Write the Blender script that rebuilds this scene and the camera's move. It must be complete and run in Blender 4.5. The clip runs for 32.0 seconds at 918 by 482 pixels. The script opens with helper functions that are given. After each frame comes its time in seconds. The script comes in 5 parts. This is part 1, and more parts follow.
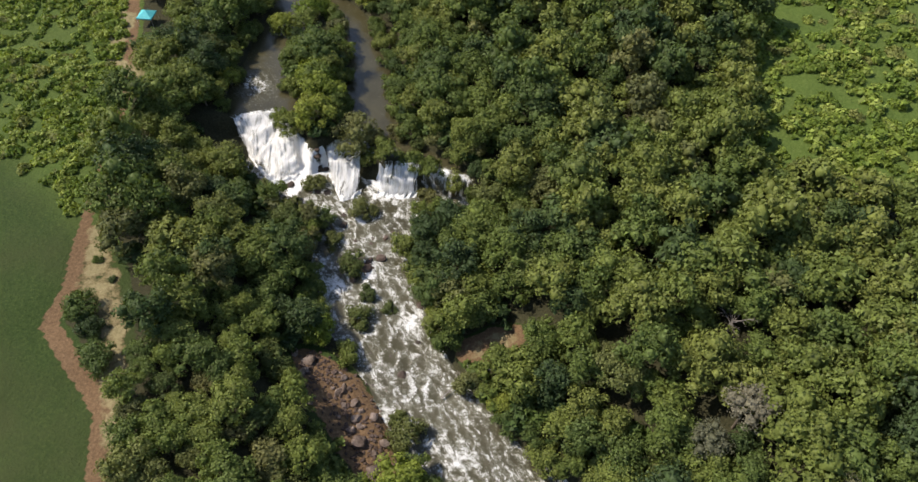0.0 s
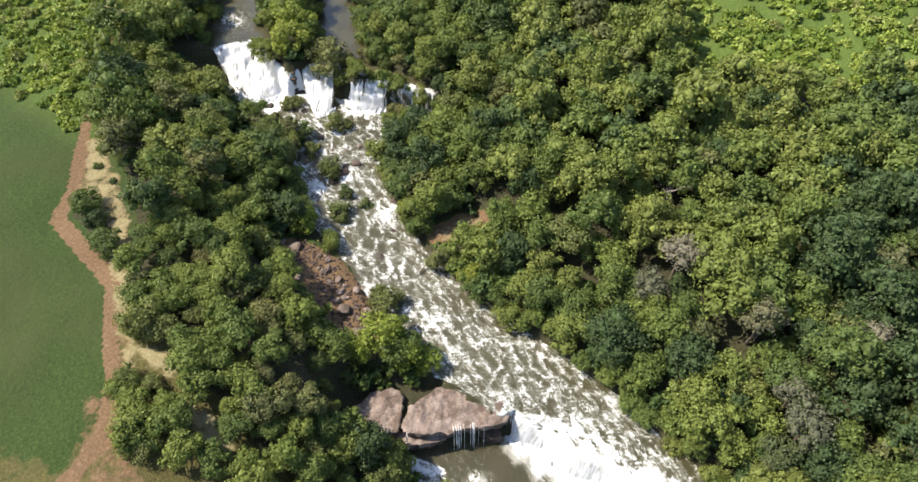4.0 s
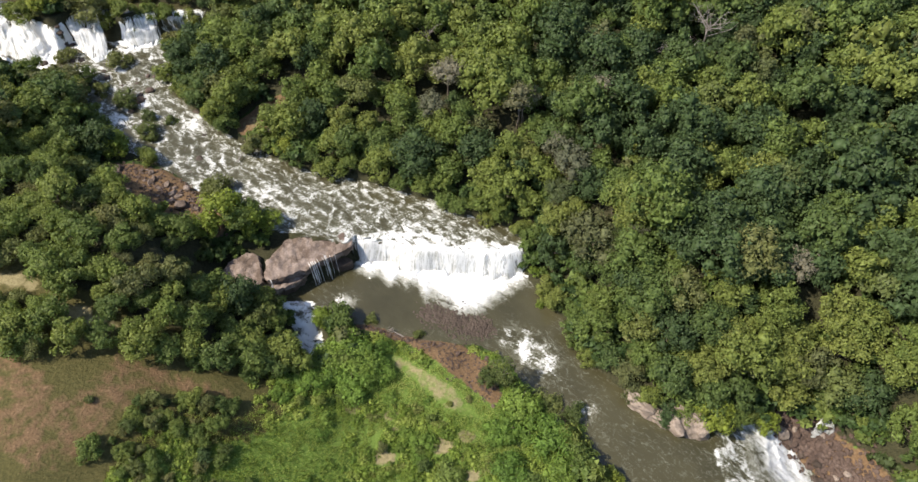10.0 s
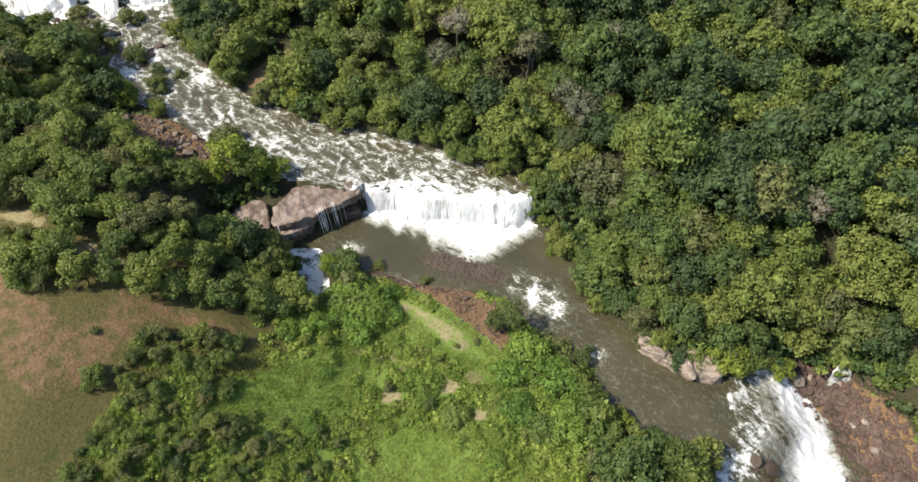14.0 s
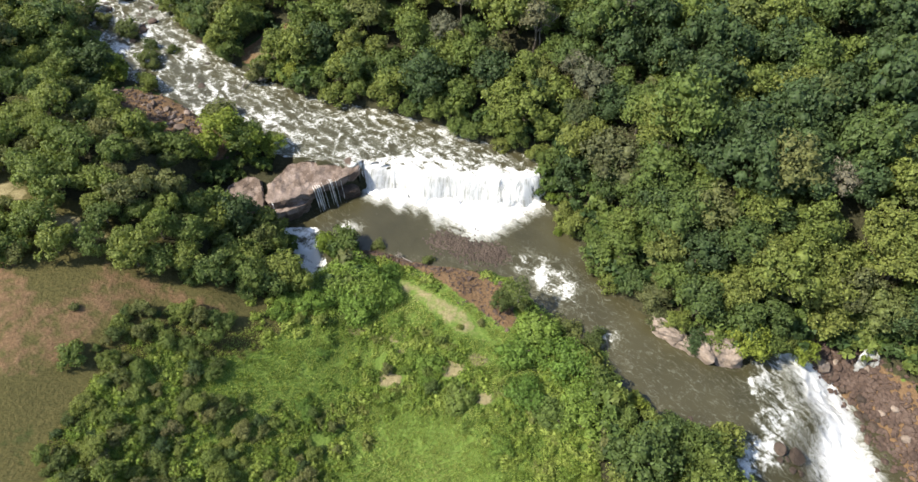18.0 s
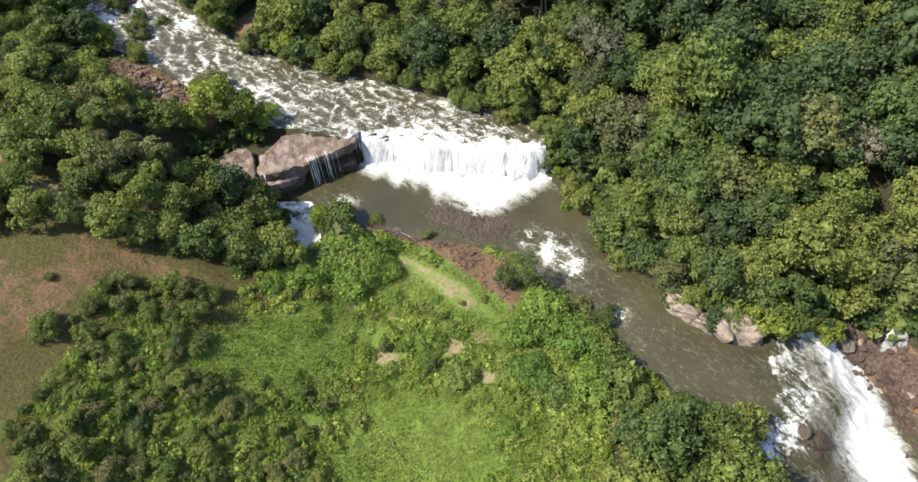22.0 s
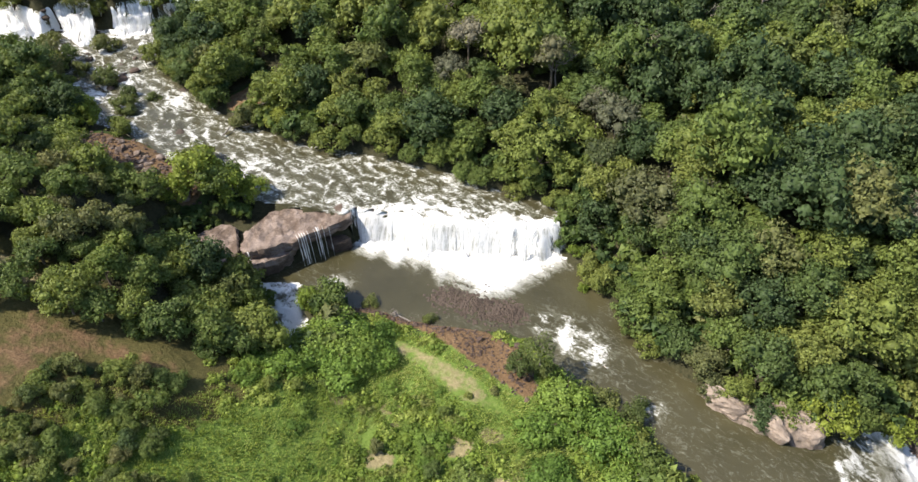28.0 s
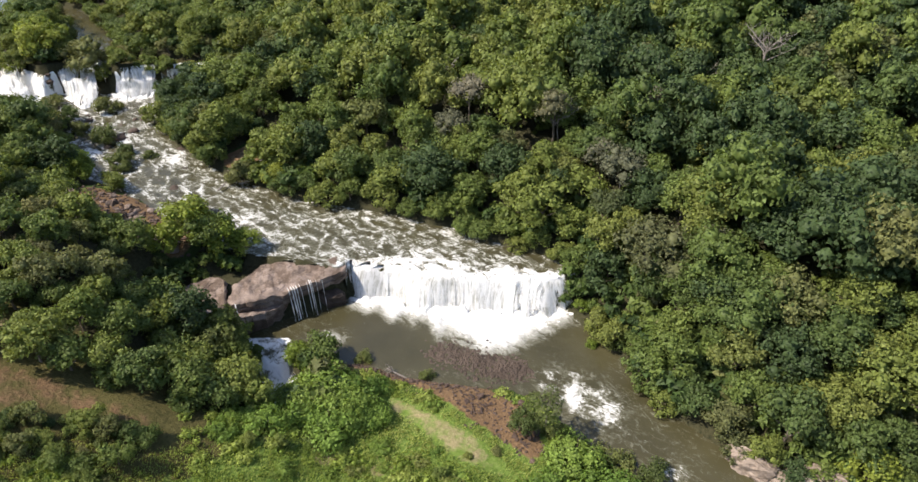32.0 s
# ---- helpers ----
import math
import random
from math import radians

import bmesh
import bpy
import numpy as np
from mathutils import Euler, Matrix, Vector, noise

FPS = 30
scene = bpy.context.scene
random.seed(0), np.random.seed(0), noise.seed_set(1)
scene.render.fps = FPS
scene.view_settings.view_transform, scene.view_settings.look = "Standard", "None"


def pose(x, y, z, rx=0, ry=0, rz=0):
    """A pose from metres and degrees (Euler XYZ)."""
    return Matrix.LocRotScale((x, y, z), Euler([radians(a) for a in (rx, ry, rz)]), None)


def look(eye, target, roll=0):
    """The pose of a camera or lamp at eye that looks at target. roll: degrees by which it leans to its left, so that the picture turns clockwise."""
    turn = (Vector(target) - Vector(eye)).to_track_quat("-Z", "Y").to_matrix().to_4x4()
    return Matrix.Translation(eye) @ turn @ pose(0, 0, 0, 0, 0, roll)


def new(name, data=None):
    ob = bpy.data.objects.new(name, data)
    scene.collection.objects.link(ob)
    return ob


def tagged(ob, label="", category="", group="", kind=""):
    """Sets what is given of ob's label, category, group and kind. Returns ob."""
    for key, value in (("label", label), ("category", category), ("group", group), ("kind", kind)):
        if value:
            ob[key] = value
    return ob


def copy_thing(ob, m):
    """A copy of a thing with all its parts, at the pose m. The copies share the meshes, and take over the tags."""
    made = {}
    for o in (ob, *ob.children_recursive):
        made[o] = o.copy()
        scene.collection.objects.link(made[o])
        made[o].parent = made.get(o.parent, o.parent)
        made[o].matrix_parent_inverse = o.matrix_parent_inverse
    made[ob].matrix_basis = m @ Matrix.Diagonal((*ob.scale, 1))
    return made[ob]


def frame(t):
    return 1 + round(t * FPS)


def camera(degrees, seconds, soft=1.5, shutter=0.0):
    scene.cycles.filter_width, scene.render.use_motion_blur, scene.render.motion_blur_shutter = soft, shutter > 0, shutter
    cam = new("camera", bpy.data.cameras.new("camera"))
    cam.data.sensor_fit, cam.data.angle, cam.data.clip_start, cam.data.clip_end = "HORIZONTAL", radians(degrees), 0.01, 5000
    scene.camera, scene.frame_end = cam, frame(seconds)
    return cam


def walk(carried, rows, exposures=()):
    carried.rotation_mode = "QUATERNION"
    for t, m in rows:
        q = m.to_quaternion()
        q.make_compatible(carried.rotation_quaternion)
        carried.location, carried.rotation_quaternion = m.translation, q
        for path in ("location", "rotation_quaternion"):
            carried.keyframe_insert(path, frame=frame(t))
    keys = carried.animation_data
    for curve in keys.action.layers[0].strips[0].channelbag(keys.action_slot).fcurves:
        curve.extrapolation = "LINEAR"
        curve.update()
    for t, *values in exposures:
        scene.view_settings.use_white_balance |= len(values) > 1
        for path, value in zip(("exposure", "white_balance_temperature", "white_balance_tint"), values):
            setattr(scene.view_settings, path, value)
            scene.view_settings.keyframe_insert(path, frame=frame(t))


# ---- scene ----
cam = camera(68.09, 32.0, 1.5)
PATH = [
    (0.0, (-1.78, -24.08, 95.19), (-27.43, 32.89, 17.10), 1.05),
    (0.5, (-0.49, -26.28, 95.17), (-26.20, 30.43, 16.92), 1.08),
    (1.0, (0.66, -28.80, 94.91), (-25.01, 27.89, 16.63), 1.10),
    (1.5, (1.82, -31.23, 94.87), (-23.80, 25.31, 16.47), 1.14),
    (2.0, (2.84, -33.49, 94.82), (-22.64, 22.86, 16.23), 1.18),
    (2.5, (4.01, -35.84, 94.80), (-21.44, 20.33, 16.08), 1.23),
    (4.5, (8.91, -46.13, 93.66), (-10.64, 13.13, 15.51), 1.30),
    (5.0, (9.86, -48.59, 93.45), (-6.90, 11.51, 15.30), 1.39),
    (5.5, (10.68, -51.02, 93.60), (-3.36, 9.59, 15.31), 1.49),
    (6.0, (11.66, -53.30, 93.55), (1.27, 7.92, 15.16), 1.52),
    (6.5, (12.33, -55.49, 93.54), (3.93, 5.80, 14.96), 1.57),
    (7.0, (13.09, -57.75, 94.14), (4.65, 3.01, 15.16), 1.55),
    (7.5, (13.93, -60.03, 94.07), (7.76, 0.81, 14.95), 1.52),
    (8.0, (14.68, -62.34, 94.11), (13.12, -1.33, 14.89), 1.51),
    (8.5, (15.28, -64.67, 94.42), (17.44, -3.95, 14.99), 1.53),
    (9.0, (15.83, -66.99, 94.48), (18.06, -6.55, 14.84), 1.46),
    (9.5, (16.25, -69.48, 94.46), (18.28, -9.18, 14.71), 1.32),
    (10.0, (16.65, -71.99, 93.91), (18.42, -11.95, 13.95), 1.15),
    (10.5, (17.06, -74.05, 93.13), (18.40, -14.21, 13.01), 0.90),
    (11.0, (17.41, -75.74, 92.39), (18.32, -15.94, 12.24), 0.62),
    (11.5, (17.60, -77.16, 91.55), (18.19, -17.21, 11.52), 0.38),
    (12.0, (17.71, -78.08, 90.70), (18.04, -18.04, 10.73), 0.20),
    (12.5, (17.59, -78.58, 89.75), (17.77, -18.44, 9.85), 0.11),
    (13.0, (17.56, -78.79, 88.79), (17.57, -18.38, 9.10), -0.02),
    (13.5, (17.55, -78.87, 87.94), (17.43, -18.40, 8.29), -0.12),
    (14.0, (17.61, -78.87, 87.13), (17.31, -18.34, 7.53), -0.26),
    (14.5, (17.76, -78.79, 86.34), (17.24, -18.29, 6.71), -0.39),
    (16.5, (17.61, -78.87, 82.82), (16.87, -17.99, 3.49), -0.51),
    (17.0, (17.60, -78.91, 81.87), (16.78, -17.97, 2.58), -0.58),
    (17.5, (17.67, -79.00, 80.95), (16.76, -17.82, 1.85), -0.62),
    (18.0, (17.65, -78.93, 80.00), (16.75, -17.71, 0.94), -0.64),
    (18.5, (17.68, -78.99, 79.11), (16.74, -17.60, 0.18), -0.64),
    (19.0, (17.58, -78.98, 78.17), (16.67, -17.57, -0.75), -0.64),
    (19.5, (17.55, -79.05, 77.32), (16.57, -17.48, -1.47), -0.66),
    (20.0, (17.53, -79.12, 76.39), (16.51, -17.50, -2.37), -0.68),
    (20.5, (17.60, -79.04, 75.61), (16.52, -17.45, -3.16), -0.70),
    (21.0, (17.57, -79.05, 74.60), (16.47, -17.34, -4.08), -0.70),
    (21.5, (17.58, -79.15, 73.64), (16.48, -17.30, -4.94), -0.70),
    (22.0, (17.56, -79.15, 72.75), (16.44, -17.30, -5.82), -0.70),
    (22.5, (17.53, -79.24, 71.85), (16.38, -17.28, -6.63), -0.69),
    (23.0, (17.49, -79.22, 70.82), (16.35, -17.21, -7.63), -0.70),
    (23.5, (17.47, -79.22, 69.98), (16.30, -17.24, -8.49), -0.68),
    (24.0, (17.36, -78.76, 69.06), (16.19, -16.98, -9.57), -0.66),
    (24.5, (17.28, -77.86, 68.39), (16.06, -14.25, -8.76), -0.65),
    (25.0, (17.16, -76.98, 67.43), (15.84, -8.91, -5.82), -0.66),
    (25.5, (17.13, -76.04, 66.63), (15.87, -7.39, -6.08), -0.61),
    (27.5, (16.80, -74.58, 63.16), (15.61, -2.70, -6.35), -0.56),
    (28.0, (16.73, -74.84, 62.05), (15.57, -1.19, -5.59), -0.49),
    (28.5, (16.72, -74.86, 61.20), (15.63, -1.17, -6.39), -0.42),
    (29.0, (16.73, -74.85, 60.32), (15.63, -1.20, -7.31), -0.40),
    (29.5, (16.81, -74.66, 59.61), (15.61, 0.16, -6.74), -0.43),
    (30.0, (16.87, -74.59, 58.76), (15.56, 3.66, -3.49), -0.41),
    (30.5, (16.84, -74.89, 57.69), (15.50, 5.44, -1.86), -0.41),
    (31.0, (16.82, -74.95, 56.74), (15.50, 5.36, -2.83), -0.45),
    (31.5, (17.01, -74.82, 56.03), (15.48, 5.78, -3.15), -0.55),
    (32.0, (17.23, -74.65, 55.16), (15.46, 7.37, -2.03), -0.63),
]
walk(cam, [(t, look(e, g, r)) for t, e, g, r in PATH], [(0, 0.27, 6600, 15), (2.5, 0.55, 6600, 15), (4.5, 1.03, 6550, 13), (7, 0.98, 6550, 13), (9, 0.74, 6550, 13), (11, 0.62, 6550, 13), (13, 0.72, 6550, 12), (21, 0.9, 6500, 11), (25, 0.92, 6500, 11), (28, 0.88, 6550, 13), (32, 0.7, 6600, 15)])

# ---- sky, sun ----
SUN_EL, SUN_FROM = 50.0, (-1.0, -0.1)
world = bpy.data.worlds.new("world")
scene.world = world
world.use_nodes = True
wt = world.node_tree
sky = wt.nodes.new("ShaderNodeTexSky")
sky.sky_type, sky.sun_disc = "NISHITA", False
sky.sun_elevation, sky.sun_rotation = radians(SUN_EL), radians(270)
wt.links.new(sky.outputs[0], wt.nodes["Background"].inputs[0])
wt.nodes["Background"].inputs[1].default_value = 0.145
sun = new("sun", bpy.data.lights.new("sun", "SUN"))
sun.data.energy, sun.data.angle, sun.data.color = 4.95, radians(0.5), (1.0, 0.94, 0.82)
sun.matrix_world = look((SUN_FROM[0] * math.cos(radians(SUN_EL)) * 100, SUN_FROM[1] * 100, math.sin(radians(SUN_EL)) * 100), (0, 0, 0))


# ---- materials ----
class Mat:
    """A small builder for node materials."""

    def __init__(self, name):
        self.m = bpy.data.materials.new(name)
        self.m.use_nodes = True
        self.t = self.m.node_tree
        self.b = self.t.nodes["Principled BSDF"]
        self.out = self.t.nodes["Material Output"]

    def node(self, kind, **values):
        n = self.t.nodes.new(kind)
        for key, v in values.items():
            if key in n.inputs:
                self.put(n.inputs[key], v)
        return n

    def put(self, socket, v):
        if hasattr(v, "is_output"):
            self.t.links.new(v, socket)
        else:
            socket.default_value = v

    def pos(self):
        return self.t.nodes.new("ShaderNodeNewGeometry").outputs["Position"]

    def attr(self, name):
        n = self.t.nodes.new("ShaderNodeAttribute")
        n.attribute_name = name
        return n.outputs["Fac"]

    def random(self):
        return self.t.nodes.new("ShaderNodeObjectInfo").outputs["Random"]

    def island(self):
        return self.t.nodes.new("ShaderNodeNewGeometry").outputs["Random Per Island"]

    def noise(self, scale, detail=3.0, rough=0.55, vector=None):
        n = self.node("ShaderNodeTexNoise", Scale=scale, Detail=detail, Roughness=rough)
        self.put(n.inputs["Vector"], vector if vector else self.pos())
        return n.outputs["Fac"]

    def ramp(self, fac, *stops):
        n = self.t.nodes.new("ShaderNodeValToRGB")
        e = n.color_ramp.elements
        while len(e) < len(stops):
            e.new(0.5)
        for el, (p, c) in zip(e, stops):
            el.position = p
            el.color = (*c, 1) if isinstance(c, tuple) else (c, c, c, 1)
        self.put(n.inputs[0], fac)
        return n.outputs[0]

    def mix(self, fac, a, b, how="MIX"):
        n = self.t.nodes.new("ShaderNodeMix")
        n.data_type, n.blend_type = "RGBA", how
        self.put(n.inputs[0], fac)
        for sock, v in ((n.inputs[6], a), (n.inputs[7], b)):
            self.put(sock, (*v, 1) if isinstance(v, tuple) else v)
        return n.outputs[2]

    def math(self, op, a, b=0.0, clamp=False):
        n = self.t.nodes.new("ShaderNodeMath")
        n.operation, n.use_clamp = op, clamp
        self.put(n.inputs[0], a)
        self.put(n.inputs[1], b)
        return n.outputs[0]

    def stretch(self, sx, sy, sz, rz=0.0, vector=None):
        n = self.t.nodes.new("ShaderNodeMapping")
        n.inputs["Scale"].default_value = (sx, sy, sz)
        n.inputs["Rotation"].default_value = (0, 0, rz)
        self.put(n.inputs["Vector"], vector if vector else self.pos())
        return n.outputs[0]

    def bump(self, height, strength, distance):
        n = self.node("ShaderNodeBump", Strength=strength, Distance=distance)
        self.put(n.inputs["Height"], height)
        self.t.links.new(n.outputs[0], self.b.inputs["Normal"])

    def done(self, color, rough, spec=0.5):
        self.put(self.b.inputs["Base Color"], color if not isinstance(color, tuple) else (*color, 1))
        self.put(self.b.inputs["Roughness"], rough)
        self.b.inputs["Specular IOR Level"].default_value = spec
        return self.m


def foliage(name, tones, by, thin=0.3, odd=(0.12, 0.112, 0.055)):
    """Leaves: hue by tree, brightness by leaf and by clump, gap shade painted as dark spots; some light comes through.
    """
    k = Mat(name)
    tree = k.attr("tint") if by == "tint" else k.random()
    n = len(tones) - 1
    c = k.ramp(tree, *[(0.06 + 0.88 * i / n, tone) for i, tone in enumerate(tones)])
    other = k.math("FRACT", k.math("MULTIPLY", tree, 13.7))
    c = k.mix(k.ramp(other, (0.9, 0.0), (0.94, 0.55)), c, odd)
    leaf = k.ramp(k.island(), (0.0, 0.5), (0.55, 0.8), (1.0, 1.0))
    # fine noise darkens spots of the colour, standing in for shaded gaps between leaves
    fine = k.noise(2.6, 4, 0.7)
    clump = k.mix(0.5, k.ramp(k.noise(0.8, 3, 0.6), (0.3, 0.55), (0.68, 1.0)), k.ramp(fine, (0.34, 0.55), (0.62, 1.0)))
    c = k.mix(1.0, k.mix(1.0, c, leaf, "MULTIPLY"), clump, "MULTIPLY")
    c = k.mix(1.0, c, (1.86, 1.84, 1.76), "MULTIPLY")
    k.done(c, 0.6, 0.2)
    tr = k.node("ShaderNodeBsdfTranslucent")
    k.put(tr.inputs["Color"], k.mix(1.0, c, (1.25, 1.2, 0.6), "MULTIPLY"))
    mixn = k.node("ShaderNodeMixShader")
    mixn.inputs[0].default_value = thin
    k.t.links.new(k.b.outputs[0], mixn.inputs[1])
    k.t.links.new(tr.outputs[0], mixn.inputs[2])
    k.t.links.new(mixn.outputs[0], k.out.inputs[0])
    return k.m


GREENS = ((0.047, 0.074, 0.028), (0.08, 0.114, 0.031), (0.102, 0.138, 0.034), (0.118, 0.148, 0.036), (0.142, 0.164, 0.042))
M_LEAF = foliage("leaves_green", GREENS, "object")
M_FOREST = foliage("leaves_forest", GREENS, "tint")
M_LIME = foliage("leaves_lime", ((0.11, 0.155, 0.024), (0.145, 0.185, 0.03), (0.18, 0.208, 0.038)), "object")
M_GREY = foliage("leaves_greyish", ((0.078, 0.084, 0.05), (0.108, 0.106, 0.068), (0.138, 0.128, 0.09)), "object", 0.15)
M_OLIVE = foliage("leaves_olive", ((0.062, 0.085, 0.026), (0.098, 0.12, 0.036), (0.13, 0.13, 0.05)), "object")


def make_bark():
    k = Mat("bark")
    n = k.noise(3.0, 5, 0.7, k.stretch(3, 3, 0.6))
    k.bump(n, 0.6, 0.05)
    return k.done(k.ramp(n, (0.3, (0.06, 0.045, 0.032)), (0.7, (0.2, 0.165, 0.125))), 0.9, 0.2)


def make_deadwood():
    k = Mat("bleached_wood")
    n = k.noise(5.0, 4, 0.6)
    return k.done(k.ramp(n, (0.3, (0.13, 0.112, 0.095)), (0.7, (0.27, 0.24, 0.21))), 0.85, 0.2)


def make_ground():
    """Grass, bare red earth and dry grass, where the sheet's own cover says so."""
    k = Mat("ground")
    fine, mid, broad = k.noise(2.6, 6, 0.7), k.noise(0.5, 5, 0.65), k.noise(0.06, 4, 0.6)
    grass = k.ramp(fine, (0.25, (0.016, 0.03, 0.008)), (0.55, (0.034, 0.055, 0.013)), (0.8, (0.07, 0.09, 0.024)))
    grass = k.mix(k.ramp(broad, (0.4, 0.0), (0.66, 0.8)), grass, (0.044, 0.054, 0.018), "MIX")
    lush = k.ramp(fine, (0.25, (0.06, 0.1, 0.018)), (0.5, (0.11, 0.165, 0.03)), (0.8, (0.19, 0.24, 0.07)))
    grass = k.mix(k.attr("lush"), grass, lush)
    dry = k.ramp(fine, (0.25, (0.042, 0.042, 0.014)), (0.6, (0.092, 0.08, 0.028)), (0.85, (0.17, 0.135, 0.06)))
    pale = k.ramp(fine, (0.25, (0.15, 0.125, 0.06)), (0.6, (0.26, 0.22, 0.115)), (0.85, (0.38, 0.32, 0.2)))
    earth = k.ramp(fine, (0.25, (0.08, 0.048, 0.026)), (0.55, (0.155, 0.098, 0.052)), (0.85, (0.26, 0.185, 0.11)))
    litter = k.ramp(fine, (0.3, (0.02, 0.022, 0.01)), (0.7, (0.06, 0.055, 0.028)))

    def cover(name, edge):
        v = k.math("ADD", k.attr(name), k.math("MULTIPLY", k.math("SUBTRACT", mid, 0.5), edge))
        return k.ramp(v, (0.42, 0.0), (0.58, 1.0))

    c = k.mix(cover("wood", 0.5), grass, litter)
    c = k.mix(cover("dry", 1.0), c, dry)
    c = k.mix(cover("earth", 0.9), c, earth)
    c = k.mix(cover("pale", 0.9), c, pale)
    k.bump(k.math("ADD", fine, k.math("MULTIPLY", mid, 2.0)), 0.7, 0.25)
    return k.done(c, 0.95, 0.15)


def make_rock(name, a, b, c, wet=0.0, stained=0.0):
    k = Mat(name)
    big, fine = k.noise(0.45, 4, 0.6), k.noise(3.2, 6, 0.7)
    col = k.mix(0.5, k.ramp(big, (0.3, a), (0.5, b), (0.7, c)), k.ramp(fine, (0.25, a), (0.5, b), (0.8, c)))
    stain = k.ramp(k.noise(0.33, 6, 0.7), (0.44, 1.0), (0.54, 0.0))
    col = k.mix(k.math("MULTIPLY", stain, 0.75 * stained), col, (0.075, 0.05, 0.034))
    tone = k.math("ADD", k.math("MULTIPLY", k.random(), 0.5), 0.72)
    col = k.mix(1.0, col, k.ramp(tone, (0.0, 0.0), (1.0, 1.0)), "MULTIPLY")
    k.bump(k.math("ADD", fine, k.math("MULTIPLY", big, 2)), 0.8, 0.2)
    return k.done(col, 0.85 - 0.5 * wet, 0.3 + 0.2 * wet)


def make_water():
    """Silty river water with foam where the sheet says it is broken; foam is torn along the flow."""
    k = Mat("river_water")
    foam, soft = k.attr("foam"), k.attr("soft")
    turned = k.stretch(1, 1, 1, radians(37))
    swirl = k.node("ShaderNodeTexNoise", Scale=0.55, Detail=3.0, Roughness=0.6)
    k.put(swirl.inputs["Vector"], k.stretch(0.6, 1.0, 0.3, 0, turned))
    bent = k.t.nodes.new("ShaderNodeVectorMath")
    bent.operation = "MULTIPLY_ADD"
    k.put(bent.inputs[0], swirl.outputs["Color"])
    bent.inputs[1].default_value = (2.6, 2.6, 0.4)
    k.put(bent.inputs[2], turned)
    flow = bent.outputs[0]
    streak = k.noise(1.1, 7, 0.66, k.stretch(0.36, 1.0, 0.3, 0, flow))
    lace = k.noise(3.2, 8, 0.78, k.stretch(0.5, 1.0, 0.4, 0, flow))
    ridge = k.math("SUBTRACT", 1.0, k.math("MULTIPLY", k.math("ABSOLUTE", k.math("SUBTRACT", streak, 0.5)), 6.0))
    v = k.math("ADD", k.math("MULTIPLY", k.math("SUBTRACT", ridge, 0.5), 0.3), k.math("ADD", k.math("MULTIPLY", k.math("SUBTRACT", streak, 0.5), 0.8), k.math("MULTIPLY", k.math("SUBTRACT", lace, 0.5), 1.2)))
    v = k.math("MULTIPLY", v, k.math("SUBTRACT", 1.0, k.math("MULTIPLY", soft, 0.45)))
    v = k.math("ADD", v, foam, True)
    white = k.mix(soft, k.ramp(v, (0.5, 0.0), (0.62, 0.4), (0.8, 1.0)), k.ramp(v, (0.4, 0.0), (0.66, 0.22), (0.82, 0.62), (0.97, 1.0)))
    deep = k.ramp(k.noise(0.12, 3), (0.3, (0.04, 0.036, 0.017)), (0.7, (0.062, 0.056, 0.028)))
    deep = k.mix(k.ramp(v, (0.3, 0.0), (0.56, 0.75)), deep, (0.19, 0.188, 0.14))
    c = k.mix(white, deep, (0.76, 0.76, 0.74))
    n = k.node("ShaderNodeBump", Distance=0.35)
    k.put(n.inputs["Strength"], k.ramp(foam, (0.12, 0.12), (0.4, 0.65)))
    k.put(n.inputs["Height"], k.math("ADD", streak, k.math("MULTIPLY", lace, 0.6)))
    k.t.links.new(n.outputs[0], k.b.inputs["Normal"])
    return k.done(c, k.math("ADD", k.math("MULTIPLY", white, 0.6), 0.16), 0.42)


